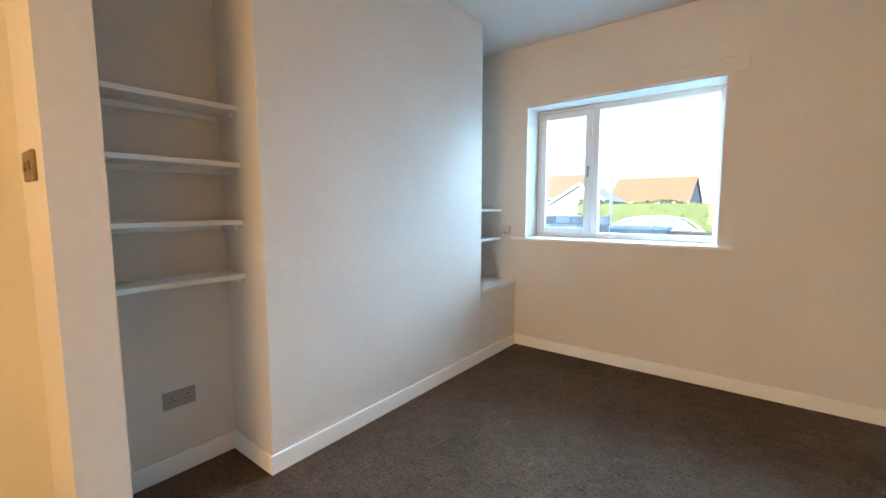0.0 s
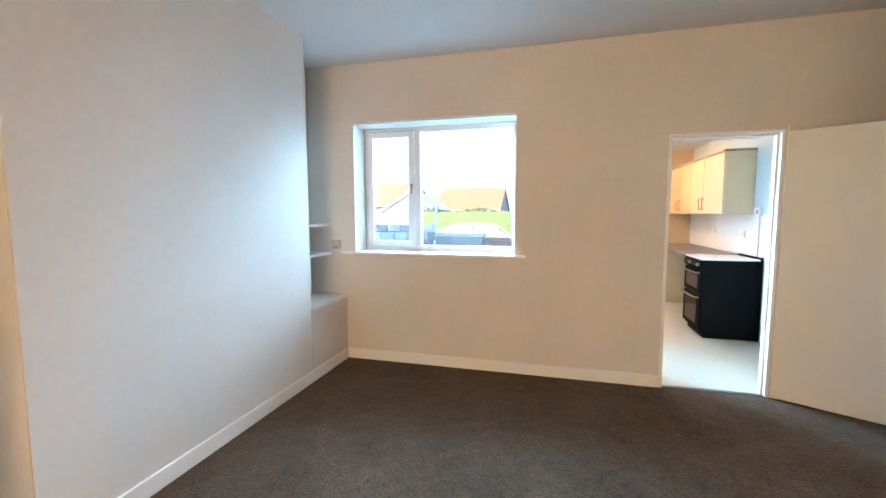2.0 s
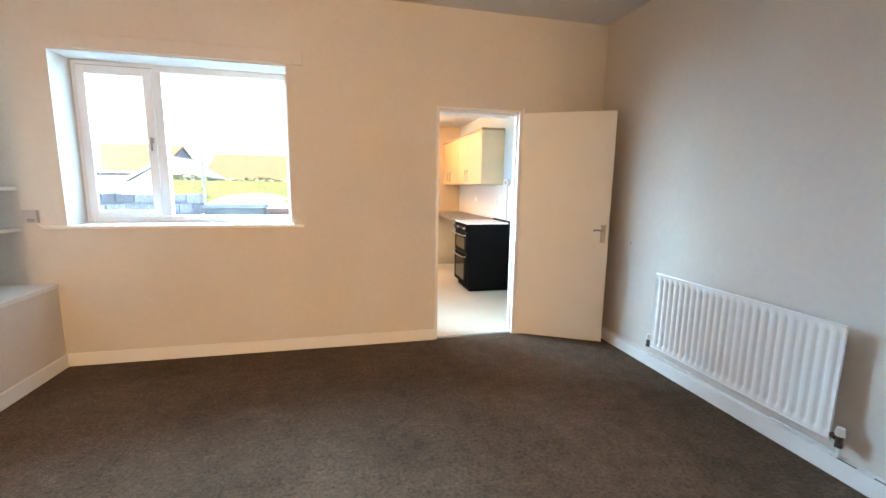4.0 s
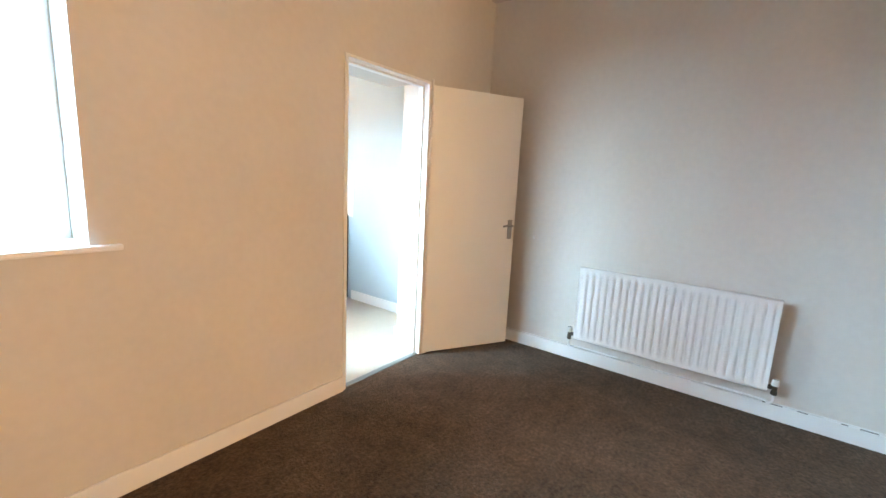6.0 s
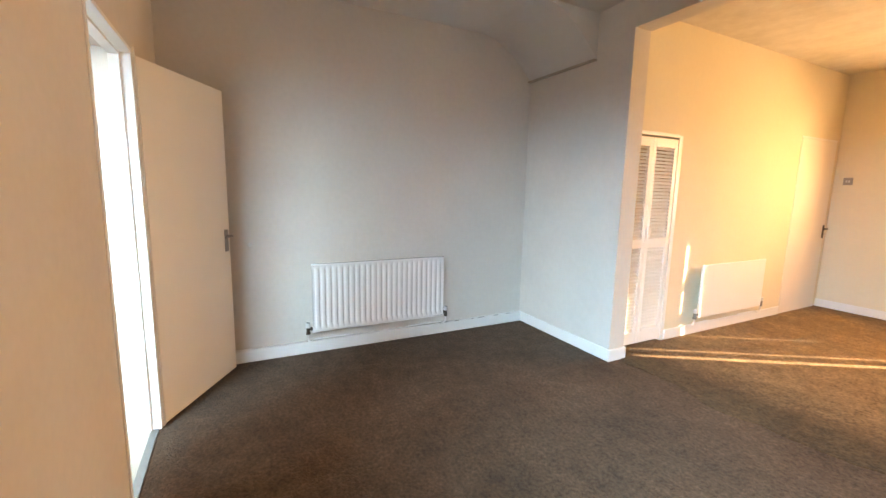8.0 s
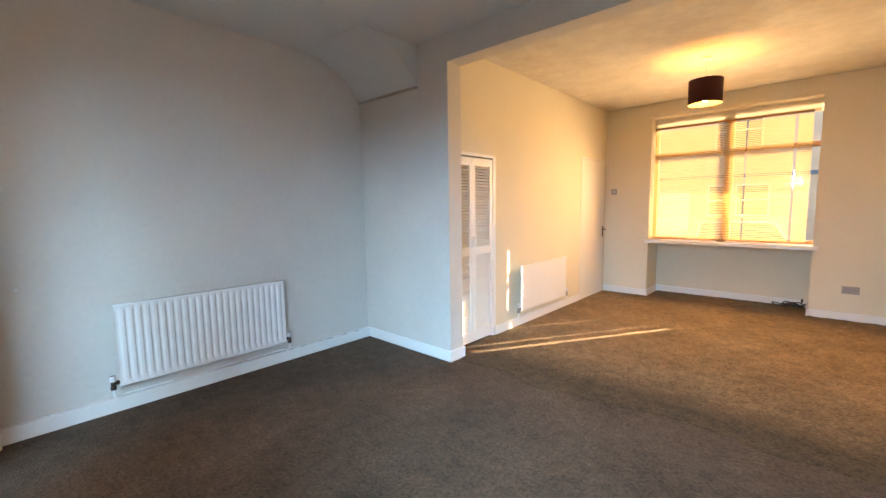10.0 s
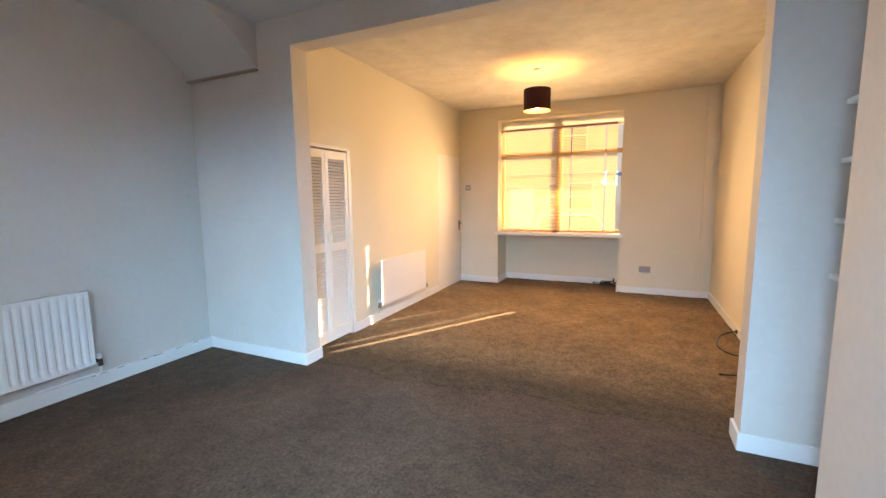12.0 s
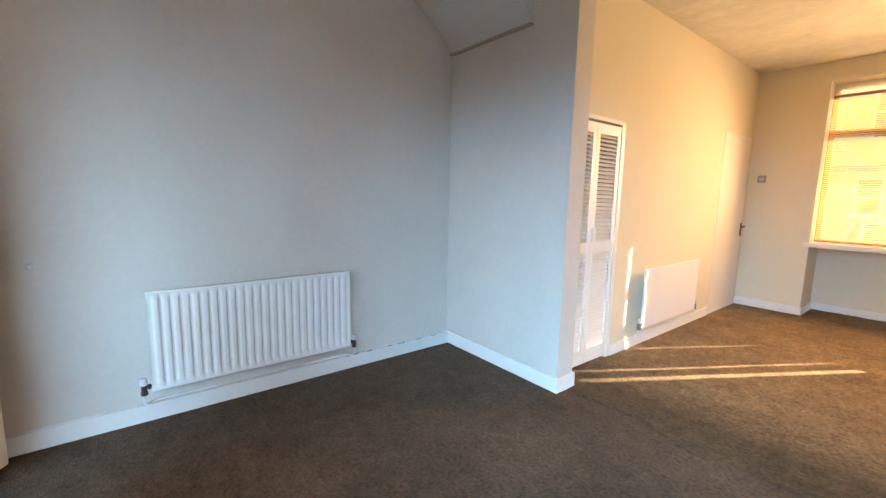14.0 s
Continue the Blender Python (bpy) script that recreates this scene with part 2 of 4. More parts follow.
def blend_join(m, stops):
    """A soft darker band along the join, fading into the lit tone; stops: places across the join and the share of its
    own tone that the carpet has there.
    """
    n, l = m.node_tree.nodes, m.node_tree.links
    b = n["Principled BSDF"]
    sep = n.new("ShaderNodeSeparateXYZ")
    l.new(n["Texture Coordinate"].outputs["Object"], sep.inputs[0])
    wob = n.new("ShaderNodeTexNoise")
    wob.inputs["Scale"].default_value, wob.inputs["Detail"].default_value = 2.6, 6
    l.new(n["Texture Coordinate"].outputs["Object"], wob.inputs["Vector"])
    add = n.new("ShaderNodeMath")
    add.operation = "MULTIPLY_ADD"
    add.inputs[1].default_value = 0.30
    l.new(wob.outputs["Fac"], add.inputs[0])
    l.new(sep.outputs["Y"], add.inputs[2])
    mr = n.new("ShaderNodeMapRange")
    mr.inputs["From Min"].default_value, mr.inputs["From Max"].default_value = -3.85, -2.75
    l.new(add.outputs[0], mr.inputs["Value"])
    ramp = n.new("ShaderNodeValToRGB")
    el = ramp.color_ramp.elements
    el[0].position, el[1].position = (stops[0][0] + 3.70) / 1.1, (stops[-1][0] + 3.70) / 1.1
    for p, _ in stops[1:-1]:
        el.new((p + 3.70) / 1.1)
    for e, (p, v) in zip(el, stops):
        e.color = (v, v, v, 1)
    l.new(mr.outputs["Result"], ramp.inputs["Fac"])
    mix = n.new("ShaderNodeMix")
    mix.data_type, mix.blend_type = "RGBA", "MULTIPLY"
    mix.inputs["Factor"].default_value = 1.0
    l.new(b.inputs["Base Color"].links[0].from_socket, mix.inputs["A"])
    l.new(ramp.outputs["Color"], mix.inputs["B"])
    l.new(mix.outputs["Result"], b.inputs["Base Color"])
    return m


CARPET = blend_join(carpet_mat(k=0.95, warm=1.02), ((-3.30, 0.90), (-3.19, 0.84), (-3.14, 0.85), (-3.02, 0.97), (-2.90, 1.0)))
# Lighter, warmer copy of CARPET: the front room's light put into its colour
CARPET_LIT = blend_join(carpet_mat("carpet_lit_copy", 1.95, 1.18, 1.06), ((-3.70, 1.0), (-3.42, 0.80), (-3.24, 0.52), (-3.19, 0.41), (-3.0, 0.41)))


# mesh helpers
def part(name, bm, material, parent=None, label="", smooth=False):
    mesh = bpy.data.meshes.new(name)
    bmesh.ops.recalc_face_normals(bm, faces=bm.faces)
    bm.to_mesh(mesh)
    bm.free()
    mesh.materials.append(material)
    if smooth:
        for p in mesh.polygons:
            p.use_smooth = True
    ob = new(name, mesh)
    ob.parent = parent
    if label:
        ob["label"] = label
    return ob


def base(name, m, label, category, group="", kind=""):
    ob = new(name)
    ob.matrix_world = m
    return tagged(ob, label, category, group, kind)


def box(bm, x0, x1, y0, y1, z0, z1, bevel=0.0, seg=2):
    r = bmesh.ops.create_cube(bm, size=1)
    vs = r["verts"]
    for v in vs:
        v.co = Vector((x0 + (v.co.x + 0.5) * (x1 - x0), y0 + (v.co.y + 0.5) * (y1 - y0), z0 + (v.co.z + 0.5) * (z1 - z0)))
    if bevel:
        edges = list({e for v in vs for e in v.link_edges})
        bmesh.ops.bevel(bm, geom=edges, offset=bevel, segments=seg, affect="EDGES", profile=0.5)
    return bm


def boxes(*bs, bevel=0.0):
    bm = bmesh.new()
    for b in bs:
        box(bm, *b, bevel=bevel)
    return bm


def prism(bm, pts, z0, z1):
    """An upright prism over a plan outline."""
    lo = [bm.verts.new((x, y, z0)) for x, y in pts]
    hi = [bm.verts.new((x, y, z1)) for x, y in pts]
    bm.faces.new(lo)
    bm.faces.new(hi)
    for i in range(len(pts)):
        j = (i + 1) % len(pts)
        bm.faces.new((lo[i], lo[j], hi[j], hi[i]))
    return bm


def extrude_x(bm, pts, x0, x1):
    a = [bm.verts.new((x0, y, z)) for y, z in pts]
    b = [bm.verts.new((x1, y, z)) for y, z in pts]
    bm.faces.new(a)
    bm.faces.new(b)
    for i in range(len(pts)):
        j = (i + 1) % len(pts)
        bm.faces.new((a[i], a[j], b[j], b[i]))
    return bm


def cyl(bm, p, q, r, seg=16, r2=None):
    p, q = Vector(p), Vector(q)
    d = q - p
    m = Matrix.Translation((p + q) / 2) @ d.to_track_quat("Z", "Y").to_matrix().to_4x4()
    bmesh.ops.create_cone(bm, cap_ends=True, segments=seg, radius1=r, radius2=r if r2 is None else r2, depth=d.length, matrix=m)
    return bm


def lathe(bm, prof, c=(0, 0, 0), seg=32, closed=False):
    """A turned shape about the upright axis through c from (radius, height) pairs."""
    rings = []
    for r, z in prof:
        rings.append([bm.verts.new((c[0] + r * math.cos(2 * math.pi * i / seg), c[1] + r * math.sin(2 * math.pi * i / seg), c[2] + z)) for i in range(seg)])
    pairs = list(zip(rings, rings[1:])) + ([(rings[-1], rings[0])] if closed else [])
    for a, b in pairs:
        for i in range(seg):
            j = (i + 1) % seg
            bm.faces.new((a[i], a[j], b[j], b[i]))
    return bm


def tube(bm, pts, r, seg=8):
    """A round cable along a smooth line through the points."""
    P = [Vector(p) for p in pts]
    fine = []
    for i in range(len(P) - 1):
        a, b, c, d = P[max(i - 1, 0)], P[i], P[i + 1], P[min(i + 2, len(P) - 1)]
        for k in range(6):
            t = k / 6
            fine.append(0.5 * ((2 * b) + (c - a) * t + (2 * a - 5 * b + 4 * c - d) * t * t + (3 * b - a - 3 * c + d) * t ** 3))
    fine.append(P[-1])
    rings = []
    for i, p in enumerate(fine):
        d = (fine[min(i + 1, len(fine) - 1)] - fine[max(i - 1, 0)]).normalized()
        q = d.to_track_quat("Z", "Y")
        rings.append([bm.verts.new(p + q @ Vector((r * math.cos(2 * math.pi * k / seg), r * math.sin(2 * math.pi * k / seg), 0))) for k in range(seg)])
    for a, b in zip(rings, rings[1:]):
        for k in range(seg):
            j = (k + 1) % seg
            bm.faces.new((a[k], a[j], b[j], b[k]))
    bm.faces.new(rings[0])
    bm.faces.new(rings[-1])
    return bm


def setting(name, bm, material, label, category, parent=None):
    return tagged(part(name, bm, material, parent), label, category, kind="structure")


# plan
H = 2.79
XB, XA, XW = -4.34, -4.73, -4.65     # chimney breast, alcove back, living room side wall
XE = -1.045                          # living room stair-side wall
YN, YO = -3.10, -3.27                # the two faces of the opening
YF, YB = -6.96, -7.45                # front wall, window recess back
NIB, STUB, BEAM = -1.19, -4.22, 2.57
WX0, WX1, WZ0, WZ1 = -4.237, -2.725, 1.05, 2.24
DX0, DX1, DZ = -1.555, -0.786, 2.02
BX0, BX1, BZ0, BZ1 = -3.50, -1.69, 0.80, 2.585

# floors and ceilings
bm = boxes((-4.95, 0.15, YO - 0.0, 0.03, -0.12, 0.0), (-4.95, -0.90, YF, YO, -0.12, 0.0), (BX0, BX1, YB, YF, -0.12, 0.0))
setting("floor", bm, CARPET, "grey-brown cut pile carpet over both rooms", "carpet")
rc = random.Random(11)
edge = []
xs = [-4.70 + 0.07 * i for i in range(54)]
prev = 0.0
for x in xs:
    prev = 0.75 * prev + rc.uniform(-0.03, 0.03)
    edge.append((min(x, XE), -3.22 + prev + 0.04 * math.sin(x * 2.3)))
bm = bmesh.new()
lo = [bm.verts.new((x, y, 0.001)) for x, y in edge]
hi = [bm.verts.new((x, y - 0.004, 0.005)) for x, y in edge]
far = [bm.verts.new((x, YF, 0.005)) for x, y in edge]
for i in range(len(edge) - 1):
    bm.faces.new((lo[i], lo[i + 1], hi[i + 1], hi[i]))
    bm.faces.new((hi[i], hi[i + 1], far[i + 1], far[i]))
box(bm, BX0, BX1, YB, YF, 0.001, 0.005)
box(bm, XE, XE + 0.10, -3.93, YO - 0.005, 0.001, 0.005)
setting("carpet_front", bm, CARPET_LIT, "brown front room carpet with a visible join, lightened for its warm light", "carpet")
setting("floor_kitchen", boxes((-2.5, -0.05, 0.035, 4.3, -0.12, -0.004)), LINO, "pale beige vinyl kitchen floor", "floor")
setting("threshold", boxes((DX0, DX1, 0.012, 0.05, -0.02, 0.006), bevel=0.002), CHROME, "thin metal carpet strip in the doorway", "threshold strip")
setting("ceiling_dining", boxes((-4.95, 0.15, YO + 0.085, 0.4, H, H + 0.12)), CEIL, "white painted plaster ceiling of the back room", "ceiling")
setting("ceiling_living", boxes((-4.95, -0.85, YF - 0.6, YO + 0.083, H, H + 0.12)), DAPPLE, "dappled cream ceiling of the front room", "ceiling")
setting("ceiling_kitchen", boxes((-2.56, 0.05, 0.401, 4.3, 2.45, 2.55)), CEIL, "white kitchen ceiling", "ceiling")

# window wall with the kitchen doorway
bm = boxes((-4.95, WX0, 0, 0.40, 0, H), (WX0, WX1, 0, 0.40, 0, WZ0 - 0.02), (WX0, WX1, 0, 0.40, WZ1, H),
           (WX1, DX0, 0, 0.40, 0, H), (DX0, DX1, 0, 0.40, DZ, H))
prism(bm, [(DX1, 0), (0.15, 0), (0.15, 0.40), (-0.64, 0.40)], 0, H)
setting("wall_back", bm, PAINT, "off-white painted wall with a window and a doorway", "wall")
bm = boxes((-4.08, WX1 + 0.126, -0.016, 0.002, WZ1 + 0.012, WZ1 + 0.115), bevel=0.004)
setting("trim_lintel", bm, PAINT, "slightly proud plastered lintel over the window", "lintel")
bm = boxes((0, 0.15, YO, 0, 0, H))
setting("wall_right", bm, PAINT, "plain off-white painted wall behind the radiator", "wall")
bm = boxes((-4.95, XA, YO, 0, 0, H))
setting("wall_left", bm, PAINT, "off-white alcove back wall", "wall")
bm = boxes((XA, XB, -2.53, -0.61, 0, H))
bmesh.ops.bevel(bm, geom=[e for e in bm.edges if abs(e.verts[0].co.x - XB) < 1e-4 and abs(e.verts[1].co.x - XB) < 1e-4 and abs(e.verts[0].co.z - e.verts[1].co.z) > 1], offset=0.004, segments=2, affect="EDGES")
setting("chimney_breast", bm, PAINT, "white painted chimney breast with rounded plaster corners", "chimney breast")

# the opening between the rooms
YS, YSO = -3.13, -3.28
bm = boxes((NIB, 0, YO, YN, 0, H))
prism(bm, [(XA, YSO), (STUB, YSO), (STUB, YS), (XA, YS)], 0, H)
prism(bm, [(STUB, YSO), (NIB, YO), (NIB, YN), (STUB, YS)], BEAM, H)
setting("wall_middle", bm, PAINT, "off-white wall with a wide opening and a beam over it", "wall")
bm = bmesh.new()
soffit = [(YN, 2.437), (YN, H - 0.002), (-2.5, H - 0.002)]
for k in range(12):
    a = k / 12
    soffit.append((-2.5 - 0.597 * a, H - 0.003 - 0.35 * a ** 1.9))
extrude_x(bm, soffit, -0.84, 0)
setting("stair_soffit", bm, CEIL, "curved plaster underside of the stairs in the corner", "stair soffit")
# Cream ledge coloured brown to carry the shadow line below it
setting("trim_ledge", boxes((-0.845, -0.001, YN, YN + 0.034, 2.422, 2.438), bevel=0.003), mat("ledge_shade_brown", (0.48, 0.41, 0.32), 0.6, vary=0.12, scale=9, bump=0.1), "thin cream ledge under the stair soffit, browned for the shadow beneath", "ledge")

# front room
bm = boxes((XE, XE + 0.13, YO - 0.70, YO, 1.865, H), (XE, XE + 0.13, -6.06, YO - 0.70, 0, H), (XE, XE + 0.13, -6.90, -6.06, 2.04, H), (XE, XE + 0.13, YF, -6.90, 0, H))
setting("wall_stairside", bm, CREAM, "cream painted side wall of the front room", "wall")
# Inside coloured brown so the louvre gaps show a warm shade
setting("cupboard_back", boxes((-0.60, -0.55, -4.2, YO, 0, H), (XE + 0.13, -0.60, -4.2, -4.15, 0, H), (XE + 0.13, -0.60, -4.15, YO, 1.95, 2.0)), mat("louvre_gap_shade", (0.46, 0.30, 0.17), 0.8, vary=0.15, scale=5, bump=0.2), "plain inside of the under-stairs cupboard", "wall")
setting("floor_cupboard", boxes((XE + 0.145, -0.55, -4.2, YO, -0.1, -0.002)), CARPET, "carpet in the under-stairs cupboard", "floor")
setting("threshold_hall", boxes((XE - 0.006, XE + 0.05, -6.892, -6.068, 0.001, 0.012), bevel=0.002), GLOSS, "white painted threshold under the hall door", "threshold strip")
setting("hall_back", boxes((-0.70, -0.65, -7.1, -5.9, 0, H)), PAINT, "plain hall wall behind the door", "wall")
setting("wall_left_front", boxes((-4.95, XW, YF, YO, 0, H)), CREAM, "cream painted wall of the front room", "wall")
bm = boxes((BX1, -0.90, -7.24, YF, -0.3, H), (BX0, BX1, -7.24, YF, BZ1, H),
           (BX0 - 0.10, BX1 + 0.10, YB - 0.08, YB, -0.3, BZ0 - 0.005), (BX0 - 0.10, BX0, YB, -7.126, -0.3, BZ0 - 0.005), (BX1, BX1 + 0.10, YB, -7.24, -0.3, BZ0 - 0.005))
prism(bm, [(-4.95, YF), (BX0, YF), (BX0, -7.125), (BX0 - 0.30, -7.30), (-4.95, -7.30)], -0.3, H)
setting("wall_front", bm, CREAM, "cream painted front wall with a deep window recess", "wall")
setting("trim_bay", boxes((-3.61, -1.56, YF - 0.001, YF + 0.008, BZ1 + 0.03, BZ1 + 0.05), bevel=0.003), CREAM, "shallow plaster line over the front window", "lintel")
setting("pipe_boxing", boxes((XW + 0.055, XW + 0.15, YF, YF + 0.04, 0.245, H - 0.001), bevel=0.004), CREAM, "narrow painted pipe boxing in the corner", "pipe boxing")

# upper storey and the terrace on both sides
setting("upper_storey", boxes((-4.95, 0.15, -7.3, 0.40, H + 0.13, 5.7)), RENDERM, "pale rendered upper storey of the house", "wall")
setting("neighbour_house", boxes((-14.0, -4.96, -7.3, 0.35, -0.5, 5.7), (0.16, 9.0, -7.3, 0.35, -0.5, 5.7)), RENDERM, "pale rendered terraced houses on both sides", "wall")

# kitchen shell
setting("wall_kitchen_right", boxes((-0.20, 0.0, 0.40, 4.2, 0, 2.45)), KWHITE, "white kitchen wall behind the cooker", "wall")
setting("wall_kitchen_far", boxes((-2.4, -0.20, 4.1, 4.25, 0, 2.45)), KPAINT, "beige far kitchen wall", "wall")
KY0, KY1, KZ0, KZ1 = 0.65, 1.75, 0.95, 1.95
bm = boxes((-2.55, -2.4, 0.401, KY0, -0.4, 2.449), (-2.55, -2.4, KY1, 4.25, -0.4, 2.449), (-2.55, -2.4, KY0, KY1, -0.4, KZ0), (-2.55, -2.4, KY0, KY1, KZ1, 2.449))
setting("wall_kitchen_left", bm, PAINT, "white kitchen wall with a window opening", "wall")


# skirting
def skirting(name, bs, label="white gloss skirting board"):
    bm = bmesh.new()
    for b in bs:
        box(bm, *b, 0, SK, bevel=0.004)
    return setting(name, bm, GLOSS, label, "skirting board")


T = 0.016
SK = 0.099
skirting("baseboard_back", [(XB, DX0 - 0.003, -T, -0.001), (DX1 + 0.02, 0, -T, -0.001)])
skirting("baseboard_breast", [(XB, XB + T, -2.53 - T, -T - 0.001)])
skirting("baseboard_alcove", [(XA + 0.001, XA + T, YS, -2.531), (XA + T, XB - 0.001, -2.53 - T, -2.531)])
skirting("baseboard_right", [(-0.042, -0.001, YN + T, -T - 0.001)])
rc = random.Random(3)
bm = bmesh.new()
y = -2.95
while y < -2.2:
    w = rc.uniform(0.03, 0.10)
    box(bm, -0.0425, -0.034, y, y + w, SK - 0.001, SK + 0.001)
    y += w + rc.uniform(0.04, 0.16)
tagged(part("cracked_filler", bm, mat("dark_crack", (0.20, 0.18, 0.16), 0.9, vary=0.1, bump=0.2)), "dark broken filler line along the skirting top", "crack", kind="structure")
skirting("baseboard_nib", [(NIB - T, -0.001, YN, YN + T), (NIB - T, NIB, YO, YN), (NIB - T, XE - T, YO - T, YO - 0.001)])
skirting("baseboard_stub", [(XA + T, STUB + T, YS, YS + T), (STUB, STUB + T, YSO - 0.001, YS), (XW, STUB + T, YSO - T, YSO - 0.002)])
skirting("baseboard_living_side", [(XE - T, XE - 0.001, -6.04, -3.99)])
skirting("baseboard_living_left", [(XW, XW + T, YF + T, YO - T - 0.001)])
skirting("baseboard_front", [(XW, BX0, YF, YF + T), (BX1, XE, YF, YF + T), (BX0, BX0 + T, YB + T, YF + T), (BX1 - T, BX1, YB + T, YF + T), (BX0, BX1, YB, YB + T)])
skirting("baseboard_kitchen", [(-0.22, -0.201, 0.41, 1.5)])
bm = bmesh.new()
prism(bm, [(-0.795, 0.08), (-0.655, 0.39), (-0.68, 0.40), (-0.815, 0.095)], 0, 0.09)
setting("baseboard_reveal", bm, GLOSS, "skirting along the doorway reveal", "skirting board")

# worn carpet edge curling away from the front room's skirting
def worn_edge(a, b, way):
    """A thin ragged dark gap from a to b, on the way side of the line."""
    rg = random.Random(int(100 * abs(a[0] + b[1])))
    a, b, way = Vector((*a, 0)), Vector((*b, 0)), Vector((*way, 0))
    n = max(4, int((b - a).length / 0.06))
    bm = bmesh.new()
    rows = []
    for i in range(n + 1):
        p = a.lerp(b, i / n)
        h, d = rg.uniform(0.007, 0.015), rg.uniform(0.003, 0.010)
        rows.append([bm.verts.new(p + Vector((0, 0, 0.0055))), bm.verts.new(p + Vector((0, 0, h))), bm.verts.new(p + way * d + Vector((0, 0, 0.0055)))])
    for p, q in zip(rows, rows[1:]):
        for i in range(3):
            j = (i + 1) % 3
            bm.faces.new((p[i], p[j], q[j], q[i]))
    bm.faces.new(rows[0])
    bm.faces.new(rows[-1])
    tagged(part("carpet_gap", bm, GAPM), "ragged dark gap between carpet and skirting", "carpet edge", kind="structure")


GAPM = mat("dark_carpet_backing", (0.035, 0.025, 0.018), 0.9, vary=0.2, bump=0.2)
worn_edge((XW + T + 0.002, YF + T + 0.001), (BX0 - 0.004, YF + T + 0.001), (0, 1))
worn_edge((BX0 + T + 0.002, YB + T + 0.001), (BX1 - T - 0.004, YB + T + 0.001), (0, 1))
worn_edge((XW + T + 0.001, -5.6), (XW + T + 0.001, -3.9), (1, 0))

# far alcove: boxed ledge and two shelves
setting("alcove_cupboard", boxes((XA + 0.002, XB - 0.002, -0.608, -0.002, 0, 0.60)), PAINT, "boxed-in painted base of the far alcove", "boxing")
bm = bmesh.new()
prism(bm, [(XA + 0.002, -0.608), (XB + 0.006, -0.608), (XB + 0.006, -0.002), (XA + 0.002, -0.002)], 0.60, 0.628)
setting("alcove_ledge", bm, SHELF, "white painted ledge board in the far alcove", "ledge")


def shelf(y0, y1, x0, x1, z, label, batten=True):
    s = base("shelf", pose((x0 + x1) / 2, (y0 + y1) / 2, z), label, "shelf", "alcove shelves")
    w, d = (x1 - x0) / 2, (y1 - y0) / 2
    bm = bmesh.new()
    box(bm, -w, w, -d, d, -0.024, 0, bevel=0.003)
    part("board", bm, SHELF, s)
    if batten:
        bm = bmesh.new()
        box(bm, -w, -w + 0.018, -d, d, -0.052, -0.025, bevel=0.002)
        part("back_batten", bm, SHELF, s)
        for sy in (-1, 1):
            bm = bmesh.new()
            box(bm, -w + 0.019, w - 0.05, sy * d - (0.018 if sy > 0 else 0), sy * d + (0.018 if sy < 0 else 0), -0.052, -0.025, bevel=0.002)
            part("side_batten", bm, SHELF, s)
    return s


for z in (1.822, 1.552, 1.270, 1.000):
    shelf(YS + 0.002, -2.532, XA + 0.002, -4.52, z, "white painted alcove shelf on side battens")
for z in (1.318, 1.040):
    shelf(-0.608, -0.002, XA + 0.002, -4.50, z, "short white painted shelf beside the back window", False)

# back window
win = tagged(base("window_1", pose(0, 0, 0), "white uPVC window with one opening casement", "window"), kind="structure")
FY0, FY1 = 0.24, 0.31
bm = boxes((WX0, WX0 + 0.05, FY0, FY1, WZ0, WZ1), (WX1 - 0.05, WX1, FY0, FY1, WZ0, WZ1),
           (WX0 + 0.05, WX1 - 0.05, FY0, FY1, WZ1 - 0.05, WZ1), (WX0 + 0.05, WX1 - 0.05, FY0, FY1, WZ0, WZ0 + 0.05),
           (-3.725, -3.655, FY0, FY1, WZ0 + 0.05, WZ1 - 0.05), bevel=0.004)
part("window_frame", bm, UPVC, win)
sx0, sx1, sz0, sz1 = WX0 + 0.035, -3.712, WZ0 + 0.035, WZ1 - 0.035
sash = part("casement", boxes((sx0, sx0 + 0.06, FY0 - 0.022, FY0 - 0.001, sz0, sz1), (sx1 - 0.06, sx1, FY0 - 0.022, FY0 - 0.001, sz0, sz1),
                              (sx0 + 0.06, sx1 - 0.06, FY0 - 0.022, FY0 - 0.001, sz0, sz0 + 0.06), (sx0 + 0.06, sx1 - 0.06, FY0 - 0.022, FY0 - 0.001, sz1 - 0.06, sz1), bevel=0.004), UPVC, win)
bm = boxes((-3.745, -3.727, FY0 - 0.045, FY0 - 0.0225, 1.66, 1.70), (-3.743, -3.729, FY0 - 0.055, FY0 - 0.04, 1.60, 1.70), bevel=0.003)
part("window_handle", bm, CHROME, sash, "grey lever handle")
part("gasket", boxes((sx0 - 0.004, sx0, FY0 - 0.012, FY0 - 0.001, sz0, sz1), (sx0, sx1, FY0 - 0.012, FY0 - 0.001, sz1, sz1 + 0.004)), BLACKP, sash, "thin black rubber gasket")
for a, b in ((WX0 + 0.05, -3.725), (-3.655, WX1 - 0.05)):
    pane = part("pane", boxes((a - 0.005, b + 0.005, 0.272, 0.278, WZ0 + 0.045, WZ1 - 0.045)), GLASS, win)
    pane.visible_shadow = False
bm = bmesh.new()
box(bm, WX0 + 0.002, WX1 - 0.002, 0.0, FY0, WZ0 - 0.019, WZ0, bevel=0.0)
box(bm, -4.375, -2.63, -0.035, -0.001, WZ0 - 0.024, WZ0 - 0.001, bevel=0.006)
part("window_sill", bm, GLOSS, win)

